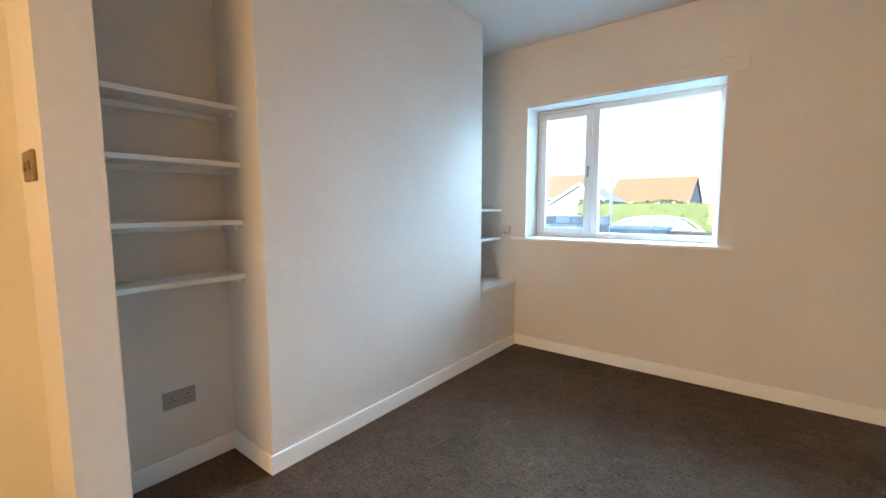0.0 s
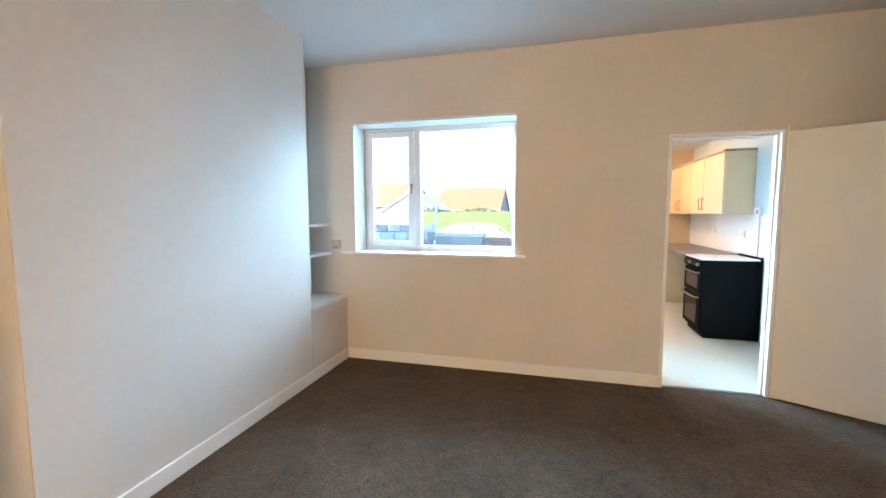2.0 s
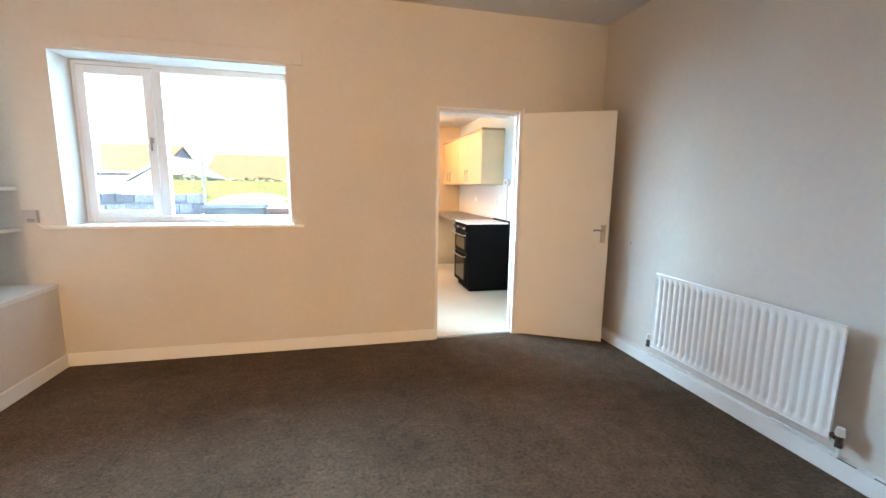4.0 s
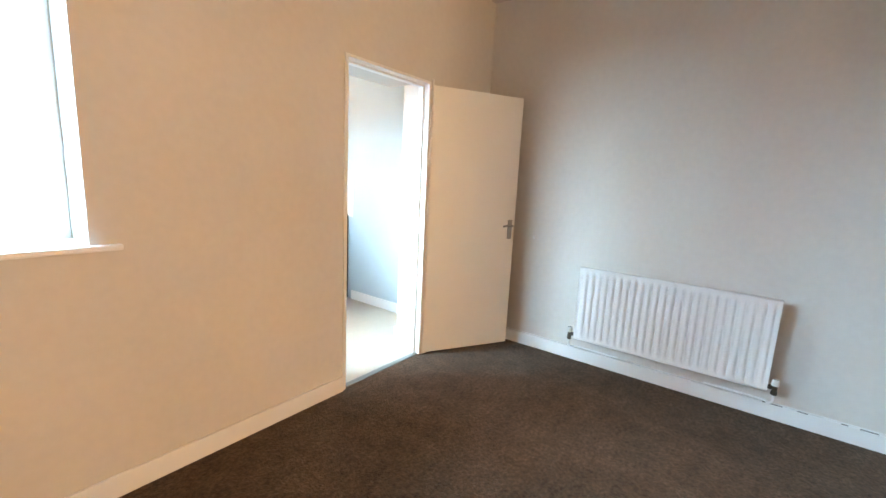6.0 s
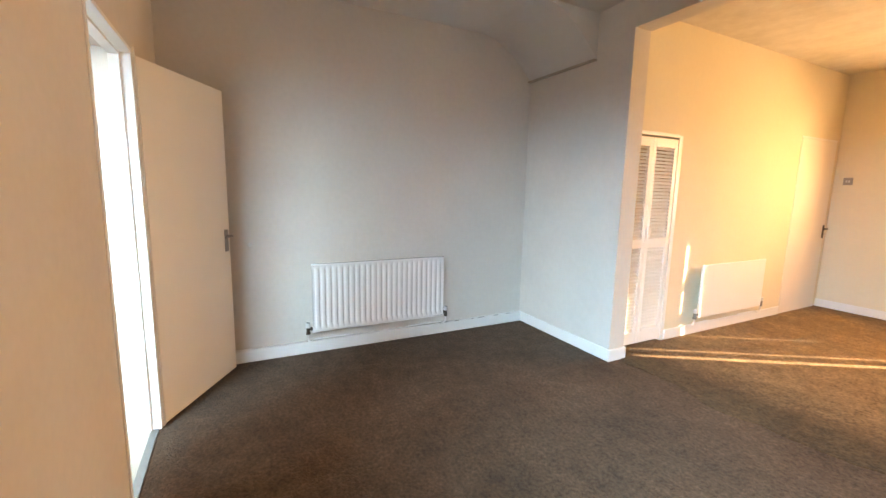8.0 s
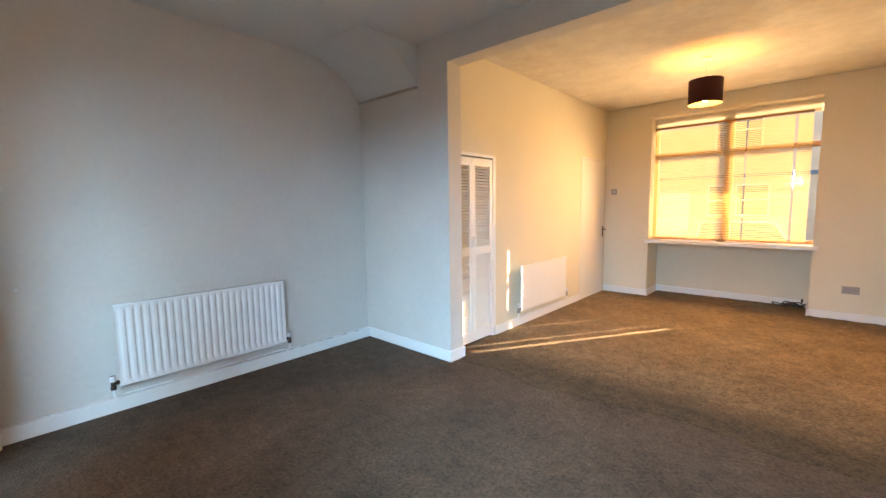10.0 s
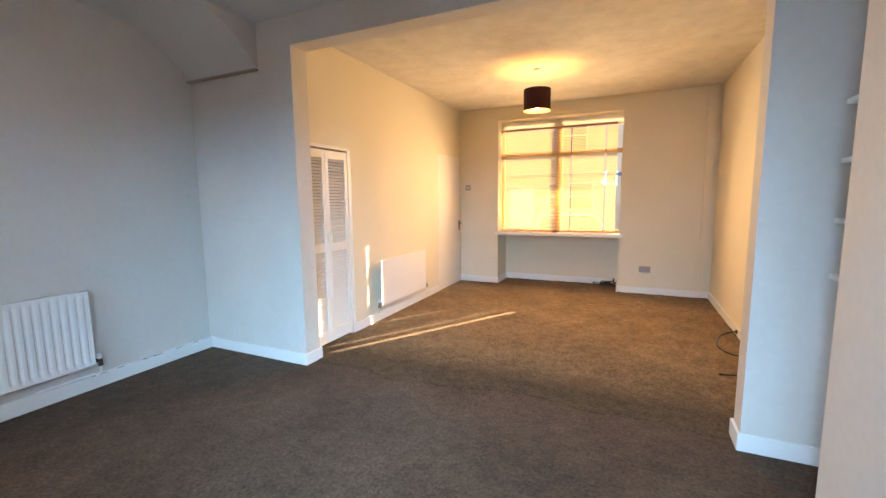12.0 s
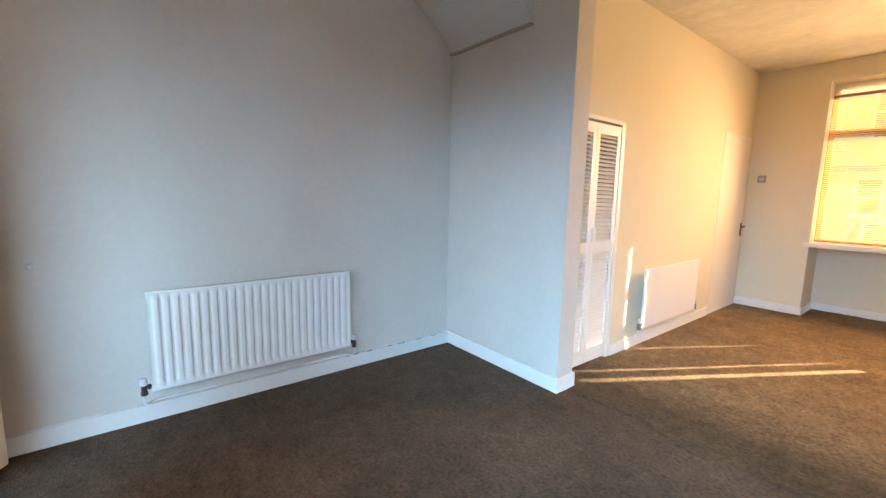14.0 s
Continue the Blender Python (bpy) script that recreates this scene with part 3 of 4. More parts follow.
# kitchen window (lights the kitchen)
kw = tagged(base("window_2", pose(0, 0, 0), "white kitchen window", "window"), kind="structure")
part("window_frame", boxes((-2.51, -2.45, KY0, KY0 + 0.05, KZ0, KZ1), (-2.51, -2.45, KY1 - 0.05, KY1, KZ0, KZ1), (-2.51, -2.45, KY0 + 0.05, KY1 - 0.05, KZ0, KZ0 + 0.05), (-2.51, -2.45, KY0 + 0.05, KY1 - 0.05, KZ1 - 0.05, KZ1), (-2.51, -2.45, 1.17, 1.23, KZ0 + 0.05, KZ1 - 0.05)), UPVC, kw)
pane = part("pane", boxes((-2.485, -2.479, KY0 + 0.05, KY1 - 0.05, KZ0 + 0.05, KZ1 - 0.05)), GLASS, kw)
pane.visible_shadow = False

# kitchen doorway lining and door
lin = tagged(base("door_frame_kitchen", pose(0, 0, 0), "white gloss lining of the kitchen doorway", "door frame"), kind="structure")
part("lining", boxes((DX0 + 0.001, DX0 + 0.025, -0.006, 0.09, 0, DZ - 0.001), (DX1 - 0.025, DX1 - 0.001, -0.002, 0.09, 0, DZ - 0.001), (DX0 + 0.0255, DX1 - 0.0255, -0.006, 0.09, DZ - 0.02, DZ - 0.001), bevel=0.002), GLOSS, lin)
part("stop", boxes((DX0 + 0.025, DX0 + 0.037, 0.045, 0.0895, 0, DZ - 0.034), (DX1 - 0.037, DX1 - 0.025, 0.045, 0.0895, 0, DZ - 0.034), (DX0 + 0.025, DX1 - 0.025, 0.045, 0.09, DZ - 0.033, DZ - 0.0205)), GLOSS, lin)
part("trim", boxes((DX1 + 0.001, DX1 + 0.014, -0.012, -0.001, 0, DZ + 0.02)), GLOSS, lin)

door = base("door_1", pose(-0.778, -0.016, 0, 0, 0, -28.9), "cream painted flush door standing open into the room", "door")
W = 0.755
bm = bmesh.new()
box(bm, 0, W, 0, 0.04, 0.012, 2.0, bevel=0.002)
part("leaf", bm, DOORP, door)


def lever(parent, x, y, z, out, way, m=CHROME):
    """A lever handle on a long plate; out: which side of the leaf it is on; way: which way the lever points."""
    bm = bmesh.new()
    box(bm, x - 0.02, x + 0.02, min(y, y + out * 0.006), max(y, y + out * 0.006), z - 0.10, z + 0.055, bevel=0.002)
    p = part("handle_plate", bm, m, parent, "brushed metal backplate")
    bm = bmesh.new()
    cyl(bm, (x, y + out * 0.005, z + 0.01), (x, y + out * 0.045, z + 0.01), 0.009, 12)
    tube(bm, [(x, y + out * 0.045, z + 0.01), (x + way * 0.03, y + out * 0.05, z + 0.011), (x + way * 0.055, y + out * 0.048, z + 0.012), (x + way * 0.085, y + out * 0.046, z + 0.006)], 0.008)
    part("lever", bm, m, p)


lever(door, W - 0.045, 0.0, 1.0, -1, -1)
lever(door, W - 0.045, 0.04, 1.0, 1, -1)
for z in (0.22, 1.78):
    bm = bmesh.new()
    cyl(bm, (-0.008, 0.012, z - 0.05), (-0.008, 0.012, z + 0.05), 0.007, 10)
    box(bm, -0.003, 0.0, 0.005, 0.038, z - 0.05, z + 0.05)
    part("hinge", bm, GLOSS, door, "painted-over butt hinge")


# radiators: built along local y, front towards local -x
def radiator(m, length, z0, z1, depth, flutes, label, group=""):
    r = base("radiator", m, label, "radiator", group)
    n = round(length / 0.05)
    bm = bmesh.new()
    if flutes:
        # pressed sheet: flutes from top to bottom
        prof = []
        steps = 8
        p = (length - 0.04) / n
        prof.append((-depth, 0.0))
        for i in range(n):
            for k in range(steps):
                t = k / steps
                s = 0.5 - 0.5 * math.cos(2 * math.pi * t)
                prof.append((-depth + 0.015 * (1 - min(1, s * 1.7)), 0.020 + (i + t) * p))
        prof.append((-depth + 0.015, 0.020 + n * p))
        prof.append((-depth, length))
        zs = [z0 + 0.012, z0 + 0.040, z0 + 0.060, z1 - 0.060, z1 - 0.040, z1 - 0.012]
        amp = [0, 0, 1, 1, 0, 0]
        rows = []
        for z, a in zip(zs, amp):
            rows.append([bm.verts.new((-depth + (x + depth) * a, y, z)) for x, y in prof])
        for a, b in zip(rows, rows[1:]):
            for i in range(len(prof) - 1):
                bm.faces.new((a[i], a[i + 1], b[i + 1], b[i]))
        body = part("front_panel", bm, ENAMEL, r, "fluted pressed steel panel", smooth=True)
        bm = bmesh.new()
        tube(bm, [(-depth + 0.006, 0.0, z1 - 0.012), (-depth + 0.006, length, z1 - 0.012)], 0.008, 8)
        tube(bm, [(-depth + 0.006, 0.0, z0 + 0.012), (-depth + 0.006, length, z0 + 0.012)], 0.008, 8)
        part("seam", bm, ENAMEL, r, smooth=True)
    else:
        box(bm, -depth, -depth + 0.012, 0, length, z0, z1, bevel=0.005, seg=3)
        part("front_panel", bm, ENAMEL, r, "flat white steel panel")
    bm = bmesh.new()
    box(bm, -depth + 0.0125, -depth + 0.024, 0.004, length - 0.004, z0 + 0.008, z1 - 0.008, bevel=0.004)
    part("back_panel", bm, ENAMEL, r)
    for y in (0.15, length - 0.17):
        bm = bmesh.new()
        box(bm, -depth + 0.025, -0.001, y, y + 0.025, z0 + 0.06, z1 - 0.06)
        part("wall_bracket", bm, ENAMEL, r)
    for end, y, s in (("near", 0.0, -1), ("far", length, 1)):
        bm = bmesh.new()
        yy = y + s * 0.035
        cyl(bm, (-depth + 0.014, y - s * 0.005, z0 + 0.035), (-depth + 0.014, yy, z0 + 0.035), 0.010, 12)
        cyl(bm, (-depth + 0.014, yy, z0 - 0.008), (-depth + 0.014, yy, z0 + 0.012), 0.017, 6)
        cyl(bm, (-depth + 0.014, yy, z0 + 0.012), (-depth + 0.014, yy, z0 + 0.05), 0.014, 12)
        cyl(bm, (-depth + 0.014, y + s * 0.004, z0 + 0.035), (-depth + 0.014, y + s * 0.018, z0 + 0.035), 0.016, 6)
        v = part("valve", bm, DARKM if flutes else CHROME, r, "dark metal radiator valve" if flutes else "chrome radiator valve")
        bm = bmesh.new()
        cyl(bm, (-depth + 0.014, yy, z0 + 0.05), (-depth + 0.014, yy, z0 + 0.088), 0.020, 14, 0.016)
        part("valve_cap", bm, PLASTIC, v, "white plastic cap")
        bm = bmesh.new()
        tube(bm, [(-depth + 0.014, yy, z0), (-depth + 0.018, yy, z0 - 0.05), (-depth + 0.028, yy - s * 0.02, 0.112), (-0.030, yy - s * 0.06, 0.113), (-0.022, yy - s * (length * 0.3), 0.109)], 0.007)
        part("pipe", bm, ENAMEL, v, "painted thin copper pipe")
    return r


radiator(pose(0, -2.130, 0), 1.185, 0.185, 0.762, 0.095, True, "white fluted steel radiator low on a plain wall")
radiator(pose(XE, -5.475, 0), 1.10, 0.185, 0.705, 0.085, False, "white flat-fronted steel radiator in warm sunlight")


# sockets and switches; a plate facing +x at the origin
def socket(m, double=True, label="white double socket", dark=GREYP):
    s = base("socket", m, label, "wall socket", "wall sockets")
    w = 0.073 if double else 0.043
    bm = bmesh.new()
    box(bm, 0.001, 0.010, -w, w, -0.043, 0.043, bevel=0.003)
    part("plate", bm, dark, s)
    for c in ((-0.036, 0.036) if double else (0,)):
        bm = bmesh.new()
        for dy, dz, hy, hz in ((0, 0.012, 0.002, 0.005), (-0.011, -0.008, 0.004, 0.002), (0.011, -0.008, 0.004, 0.002)):
            box(bm, 0.0095, 0.0108, c + dy - hy, c + dy + hy, dz - hz, dz + hz)
        part("pin_holes", bm, BLACKP, s)
        bm = bmesh.new()
        box(bm, 0.0098, 0.014, c - 0.005, c + 0.005, 0.020, 0.034, bevel=0.001)
        part("rocker", bm, dark, s)
    return s


def switch(m, gangs=1, label="grey single light switch"):
    s = base("light_switch", m, label, "light switch", "light switches")
    bm = bmesh.new()
    box(bm, 0.001, 0.010, -0.043, 0.043, -0.043, 0.043, bevel=0.003)
    part("plate", bm, GREYP, s)
    for i in range(gangs):
        c = (i - (gangs - 1) / 2) * 0.024
        bm = bmesh.new()
        box(bm, 0.0095, 0.015, c - 0.006, c + 0.006, -0.013, 0.013, bevel=0.002)
        part("rocker", bm, PLASTIC, s)
    return s


socket(pose(XA, -2.795, 0.385), True, "grey double socket above the alcove skirting")
socket(pose(-3.85, YF, 0.36, 0, 0, 90), True, "grey double socket on the front wall")
switch(pose(-1.18, YF, 1.56, 0, 0, 90), 2, "grey two-gang light switch beside the front window")
th = base("thermostat", pose(-4.435, 0, 1.115, 0, 0, -90), "small white wall control box beside the window sill", "thermostat")
bm = bmesh.new()
box(bm, 0.001, 0.035, -0.042, 0.042, -0.045, 0.045, bevel=0.004)
part("case", bm, mat("lilac_grey_plastic", (0.50, 0.48, 0.49), 0.4, vary=0.03, bump=0), th)
part("dial", boxes((0.0355, 0.042, -0.012, 0.030, -0.036, -0.014), bevel=0.003), GREYP, th, "small grey dial")
bm = bmesh.new()
tube(bm, [(0.012, 0.030, -0.044), (0.012, 0.036, -0.058), (0.010, 0.050, -0.066), (0.008, 0.066, -0.080)], 0.004)
part("cable", bm, GLOSS, th)
sp = base("switch_plate", pose(-4.42, YSO, 1.47, 0, 0, -90), "tarnished brass double switch plate beside the opening", "light switch")
TARN = mat("tarnished_brass", (0.34, 0.24, 0.12), 0.4, 0.6, vary=0.2, scale=40, bump=0.1)
bm = bmesh.new()
box(bm, 0.001, 0.012, -0.085, 0.085, -0.05, 0.05, bevel=0.003)
part("plate", bm, TARN, sp)
for y in (-0.04, 0.04):
    bm = bmesh.new()
    box(bm, 0.0125, 0.018, y - 0.010, y + 0.010, -0.016, 0.016, bevel=0.002)
    part("rocker", bm, TARN, sp)


# louvred cupboard door (two folding leaves)
def louvre_leaf(m, w, h, knob):
    d = base("louvre_door", m, "white painted louvred cupboard door leaf", "louvred door", "louvred cupboard doors")
    st = 0.042
    part("frame", boxes((-0.014, 0.014, 0, st, 0, h), (-0.014, 0.014, w - st, w, 0, h), (-0.014, 0.014, st, w - st, 0, 0.11),
                        (-0.014, 0.014, st, w - st, h - 0.075, h), (-0.014, 0.014, st, w - st, 0.87, 0.95), bevel=0.002), GLOSS, d)
    mesh = None
    for a, b in ((0.11, 0.87), (0.95, h - 0.075)):
        z = a + 0.016
        while z < b - 0.008:
            if mesh is None:
                bm = bmesh.new()
                box(bm, -0.003, 0.003, st + 0.0005, w - st - 0.0005, -0.0175, 0.0175, bevel=0.001, seg=1)
                bmesh.ops.rotate(bm, verts=bm.verts, cent=(0, 0, 0), matrix=Matrix.Rotation(radians(51), 3, "Y"))
                ob = part("louvre_slat", bm, GLOSS, d)
                mesh = ob.data
            else:
                ob = new("louvre_slat", mesh)
                ob.parent = d
            ob.location = (0, 0, z)
            z += 0.0292
    if knob:
        bm = bmesh.new()
        box(bm, -0.030, -0.0145, knob - 0.022, knob + 0.022, 0.955, 1.055, bevel=0.005)
        part("knob", bm, GLOSS, d, "small square white pull")
    return d


cf = tagged(base("door_frame_cupboard", pose(0, 0, 0), "white frame of the louvred cupboard", "door frame"), kind="structure")
part("frame", boxes((XE - 0.010, XE + 0.06, -3.985, -3.935, 0, 1.875), (XE - 0.010, XE + 0.06, -3.935, YO - 0.02, 1.855, 1.885), bevel=0.003), GLOSS, cf)
louvre_leaf(pose(XE + 0.008, -3.928, 0.026), 0.322, 1.814, 0.300)
louvre_leaf(pose(XE + 0.008, -3.602, 0.026), 0.310, 1.814, 0)

# hall door, flush with the wall
# White strip over the leaf is added as the door top's highlight line
setting("door_edge_highlight", boxes((XE - 0.003, XE + 0.05, -6.8995, -6.0605, 2.021, 2.039), (XE - 0.002, XE + 0.05, -6.068, -6.0605, 0.014, 2.0205), bevel=0.001), GLOSS, "thin white edge round the flush hall door, its top standing in for a highlight", "door frame")
fdoor = base("door_2", pose(XE, 0, 0), "cream flush door closed in the side wall", "door")
bm = boxes((-0.004, 0.036, -6.892, -6.070, 0.014, 2.018), bevel=0.002)
part("leaf", bm, DOORP, fdoor)
bm = boxes((-0.012, -0.0045, -6.878, -6.842, 0.87, 1.03), bevel=0.002)
hp = part("handle_plate", bm, DARKM, fdoor, "dark metal backplate")
bm = bmesh.new()
cyl(bm, (-0.010, -6.86, 0.985), (-0.050, -6.86, 0.985), 0.009, 12)
tube(bm, [(-0.050, -6.86, 0.985), (-0.055, -6.83, 0.986), (-0.052, -6.79, 0.985), (-0.050, -6.75, 0.980)], 0.008)
part("lever", bm, DARKM, hp)

# front window, sill and blind
w2 = tagged(base("window_3", pose(0, 0, 0), "front window with a transom, its white frame browned as if backlit", "window"), kind="structure")
gy0, gy1 = -7.22, -7.16
# White frame takes the rails' brown: its backlit shade put into the colour
part("window_frame", boxes((BX1 - 0.05, BX1, gy0, gy1, BZ0 + 0.05, BZ1), (BX0 - 0.1, BX1 - 0.05, gy0, gy1, BZ1 - 0.04, BZ1),
                           (BX0 - 0.1, BX1 - 0.05, gy0, gy1, BZ0 + 0.05, BZ0 + 0.09), (-2.65, -2.56, gy0, gy1, BZ0 + 0.09, BZ1 - 0.06),
                           (BX0 - 0.1, -2.65, gy0, gy1, 2.03, 2.09), (-2.56, BX1 - 0.05, gy0, gy1, 2.03, 2.09)), RAILM, w2)
for a, b in ((-3.44, -2.65), (-2.56, BX1 - 0.05)):
    for c, d in ((BZ0 + 0.09, 2.03), (2.09, BZ1 - 0.06)):
        pane = part("pane", boxes((a, b, -7.193, -7.187, c, d)), GLASS, w2)
        pane.visible_shadow = False
bm = bmesh.new()
prism(bm, [(BX0 + 0.001, YB), (BX1 - 0.001, YB), (BX1 - 0.001, YF), (BX1 + 0.045, YF), (BX1 + 0.045, YF + 0.03), (BX0 - 0.045, YF + 0.03), (BX0 - 0.045, YF), (BX0 + 0.001, YF)], BZ0, BZ0 + 0.045)
part("window_sill", bm, GLOSS, w2, "deep cream painted sill board")
part("outer_sill", boxes((BX0 - 0.10, BX1 + 0.10, YB - 0.12, YB - 0.002, BZ0, BZ0 + 0.04)), STONE, w2)

setting("trim_pelmet", boxes((BX0 + 0.001, BX1 - 0.001, -7.158, -7.150, 2.432, BZ1 - 0.002), (BX0 + 0.001, BX1 - 0.001, -7.149, -7.143, 2.432, 2.475), bevel=0.002), PELMET, "white pelmet board above the blind, translucent so that it looks lit", "pelmet")
blind = base("venetian_blind", pose(0, -7.10, 0), "golden cream venetian blind with half-closed thin slats, glowing in sunlight", "venetian blind")
bx0, bx1 = -3.424, -1.705
part("headrail", boxes((bx0, bx1, -0.014, 0.026, 2.425, 2.452), bevel=0.003), RAILM, blind, "wooden head rail")
part("bottom_rail", boxes((bx0, bx1, -0.014, 0.014, 0.858, 0.872), bevel=0.002), RAILM, blind, "wooden bottom rail")
ang = radians(30)
bm = bmesh.new()
for a, b in ((bx0, -3.286), (-3.260, -2.798), (-2.779, bx1)):
    prof = []
    for k, s in ((0, -0.0125), (1, 0.0), (2, 0.0125)):
        lift = 0.0015 if k == 1 else 0
        prof.append((s * math.cos(ang) - lift * math.sin(ang), s * math.sin(ang) + lift * math.cos(ang)))
    lo = [(y, z - 0.0004) for y, z in prof]
    extrude_x(bm, prof + lo[::-1], a, b)
first = part("slat", bm, SLAT, blind)
first.location = (0, 0, 0.885)
for i in range(1, 70):
    ob = new("slat", first.data)
    ob.parent = blind
    ob.location = (0, 0, 0.885 + i * 0.022)
for x in (-3.40, -2.95, -2.30, -1.76):
    bm = bmesh.new()
    cyl(bm, (x, 0.013, 0.872), (x, 0.013, 2.425), 0.0006, 5)
    part("ladder_cord", bm, SLAT, blind)
bm = bmesh.new()
lathe(bm, [(0.0, 0), (0.05, 0), (0.055, 0.012), (0.03, 0.03), (0.012, 0.05), (0.0, 0.06)], seg=20)
ornament = part("sill_catch", bm, DARKM, None)
tagged(ornament, "small dark object on the window sill behind the blind", "ornament")
ornament.matrix_world = pose(-2.56, -7.14, BZ0 + 0.045)

# pendant lamp
lampo = base("pendant_lamp", pose(-2.635, -5.30, 0), "dark plum drum-shaded pendant lamp, lit", "pendant lamp")
bm = bmesh.new()
lathe(bm, [(0.145, 2.345), (0.147, 2.345), (0.147, 2.575), (0.145, 2.575)], seg=48, closed=True)
sh = part("shade", bm, SHADE, lampo, "plum fabric drum shade", smooth=False)
bm = bmesh.new()
lathe(bm, [(0.1435, 2.347), (0.1445, 2.347), (0.1445, 2.573), (0.1435, 2.573)], seg=48, closed=True)
part("lining", bm, SHADEIN, sh)
bm = bmesh.new()
for i in range(3):
    a = 2 * math.pi * i / 3
    cyl(bm, (0.02 * math.cos(a), 0.02 * math.sin(a), 2.562), (0.143 * math.cos(a), 0.143 * math.sin(a), 2.568), 0.002, 6)
part("spider", bm, GLOSS, sh)
bm = bmesh.new()
cyl(bm, (0, 0, 2.56), (0, 0, 2.765), 0.003, 8)
part("flex", bm, GLOSS, lampo, "white flex")
bm = bmesh.new()
lathe(bm, [(0.0, 2.765), (0.02, 2.766), (0.045, 2.776), (0.05, 2.789)], seg=24)
part("ceiling_rose", bm, GLOSS, lampo)
bm = bmesh.new()
cyl(bm, (0, 0, 2.525), (0, 0, 2.565), 0.016, 14)
part("holder", bm, GLOSS, lampo)
bm = bmesh.new()
lathe(bm, [(0.0, 2.37), (0.025, 2.373), (0.030, 2.385), (0.022, 2.395), (0.0, 2.40)], seg=20)
part("bulb", bm, BULB, lampo, "glowing bulb")

# loose cables in the front room
cab = base("cable_bundle", pose(-3.34, -7.46, 0), "black tangled cable on the carpet in the window recess", "cable")
bm = bmesh.new()
pts = []
for i in range(26):
    a = i * 0.9
    pts.append((0.10 * math.cos(a) + 0.03 * random.uniform(-1, 1) - 0.02, 0.10 + 0.05 * math.sin(a) + 0.02 * random.uniform(-1, 1), 0.012 + 0.06 * random.random()))
tube(bm, pts, 0.007)
part("coil", bm, BLACKP, cab)
bm = bmesh.new()
tube(bm, [(-0.05, 0.12, 0.02), (0.06, 0.05, 0.02), (0.16, 0.04, 0.035), (0.20, 0.10, 0.05), (0.15, 0.16, 0.03), (0.05, 0.16, 0.015)], 0.006)
part("loop", bm, BLACKP, cab)
bm = bmesh.new()
tube(bm, [(-0.06, 0.14, 0.03), (-0.10, 0.20, 0.06), (-0.10, 0.24, 0.12)], 0.004)
box(bm, -0.112, -0.090, 0.225, 0.25, 0.11, 0.15, bevel=0.003)
part("plug", bm, BLACKP, cab)
mk = base("door_stop", pose(-0.001, -0.512, 0.92), "small grey rubber wall buffer behind the door", "door stop")
bm = bmesh.new()
cyl(bm, (0, 0, 0), (-0.010, 0, 0), 0.016, 16, 0.012)
part("buffer", bm, PLASTIC, mk)
cab2 = base("floor_cable", pose(0, 0, 0), "brown looped aerial cable lying on the carpet", "cable")
bm = bmesh.new()
tube(bm, [(-4.632, -5.30, 0.055), (-4.61, -5.36, 0.03), (-4.555, -5.36, 0.010), (-4.48, -5.24, 0.007), (-4.430, -5.05, 0.007), (-4.418, -4.88, 0.007), (-4.463, -4.75, 0.007), (-4.53, -4.70, 0.007), (-4.62, -4.70, 0.007)], 0.008)
part("loop", bm, BLACKP, cab2)
cab3 = base("cable_end", pose(0, 0, 0), "short brown cable end on the carpet", "cable")
bm = bmesh.new()
tube(bm, [(-4.31, -4.20, 0.008), (-4.40, -4.225, 0.007), (-4.52, -4.25, 0.006), (-4.63, -4.26, 0.006)], 0.006)
cyl(bm, (-4.305, -4.198, 0.008), (-4.335, -4.208, 0.008), 0.009, 10)
part("lead", bm, BLACKP, cab3)
cab4 = base("aerial_socket", pose(XW + T, -5.29, 0.055), "small brown cable outlet above the skirting", "wall socket")
bm = bmesh.new()
box(bm, 0.001, 0.016, -0.018, 0.018, -0.018, 0.018, bevel=0.003)
part("plate", bm, DARKM, cab4)


# kitchen
def wall_unit(y0, y1, split, handles):
    u = base("wall_cabinet", pose(-0.36, (y0 + y1) / 2, 1.40), "beech kitchen wall cabinet with slim steel handles", "kitchen cabinet", "kitchen wall cabinets")
    c = (y0 + y1) / 2
    bm = boxes((-0.14, 0.158, y0 - c, y1 - c - 0.002, 0, 0.72), bevel=0.001)
    part("body", bm, BEECH, u)
    part("cornice", boxes((-0.170, 0.158, y0 - c - 0.012, y1 - c - 0.002, 0.721, 0.745), bevel=0.003), BEECHD, u)
    for a, b, hy in ((y0, split, handles[0]), (split, y1, handles[1])):
        dr = part("door", boxes((-0.160, -0.1415, a - c + 0.002, b - c - 0.004, 0.004, 0.716), bevel=0.002), BEECH, u)
        bm = bmesh.new()
        tube(bm, [(-0.160, hy - c, 0.06), (-0.185, hy - c, 0.065), (-0.190, hy - c, 0.12), (-0.185, hy - c, 0.195), (-0.160, hy - c, 0.20)], 0.005, 6)
        part("handle", bm, CHROME, dr, "steel bar handle")


wall_unit(1.88, 3.05, 2.54, (2.48, 2.60))
wall_unit(3.05, 4.09, 3.56, (3.49, 3.63))


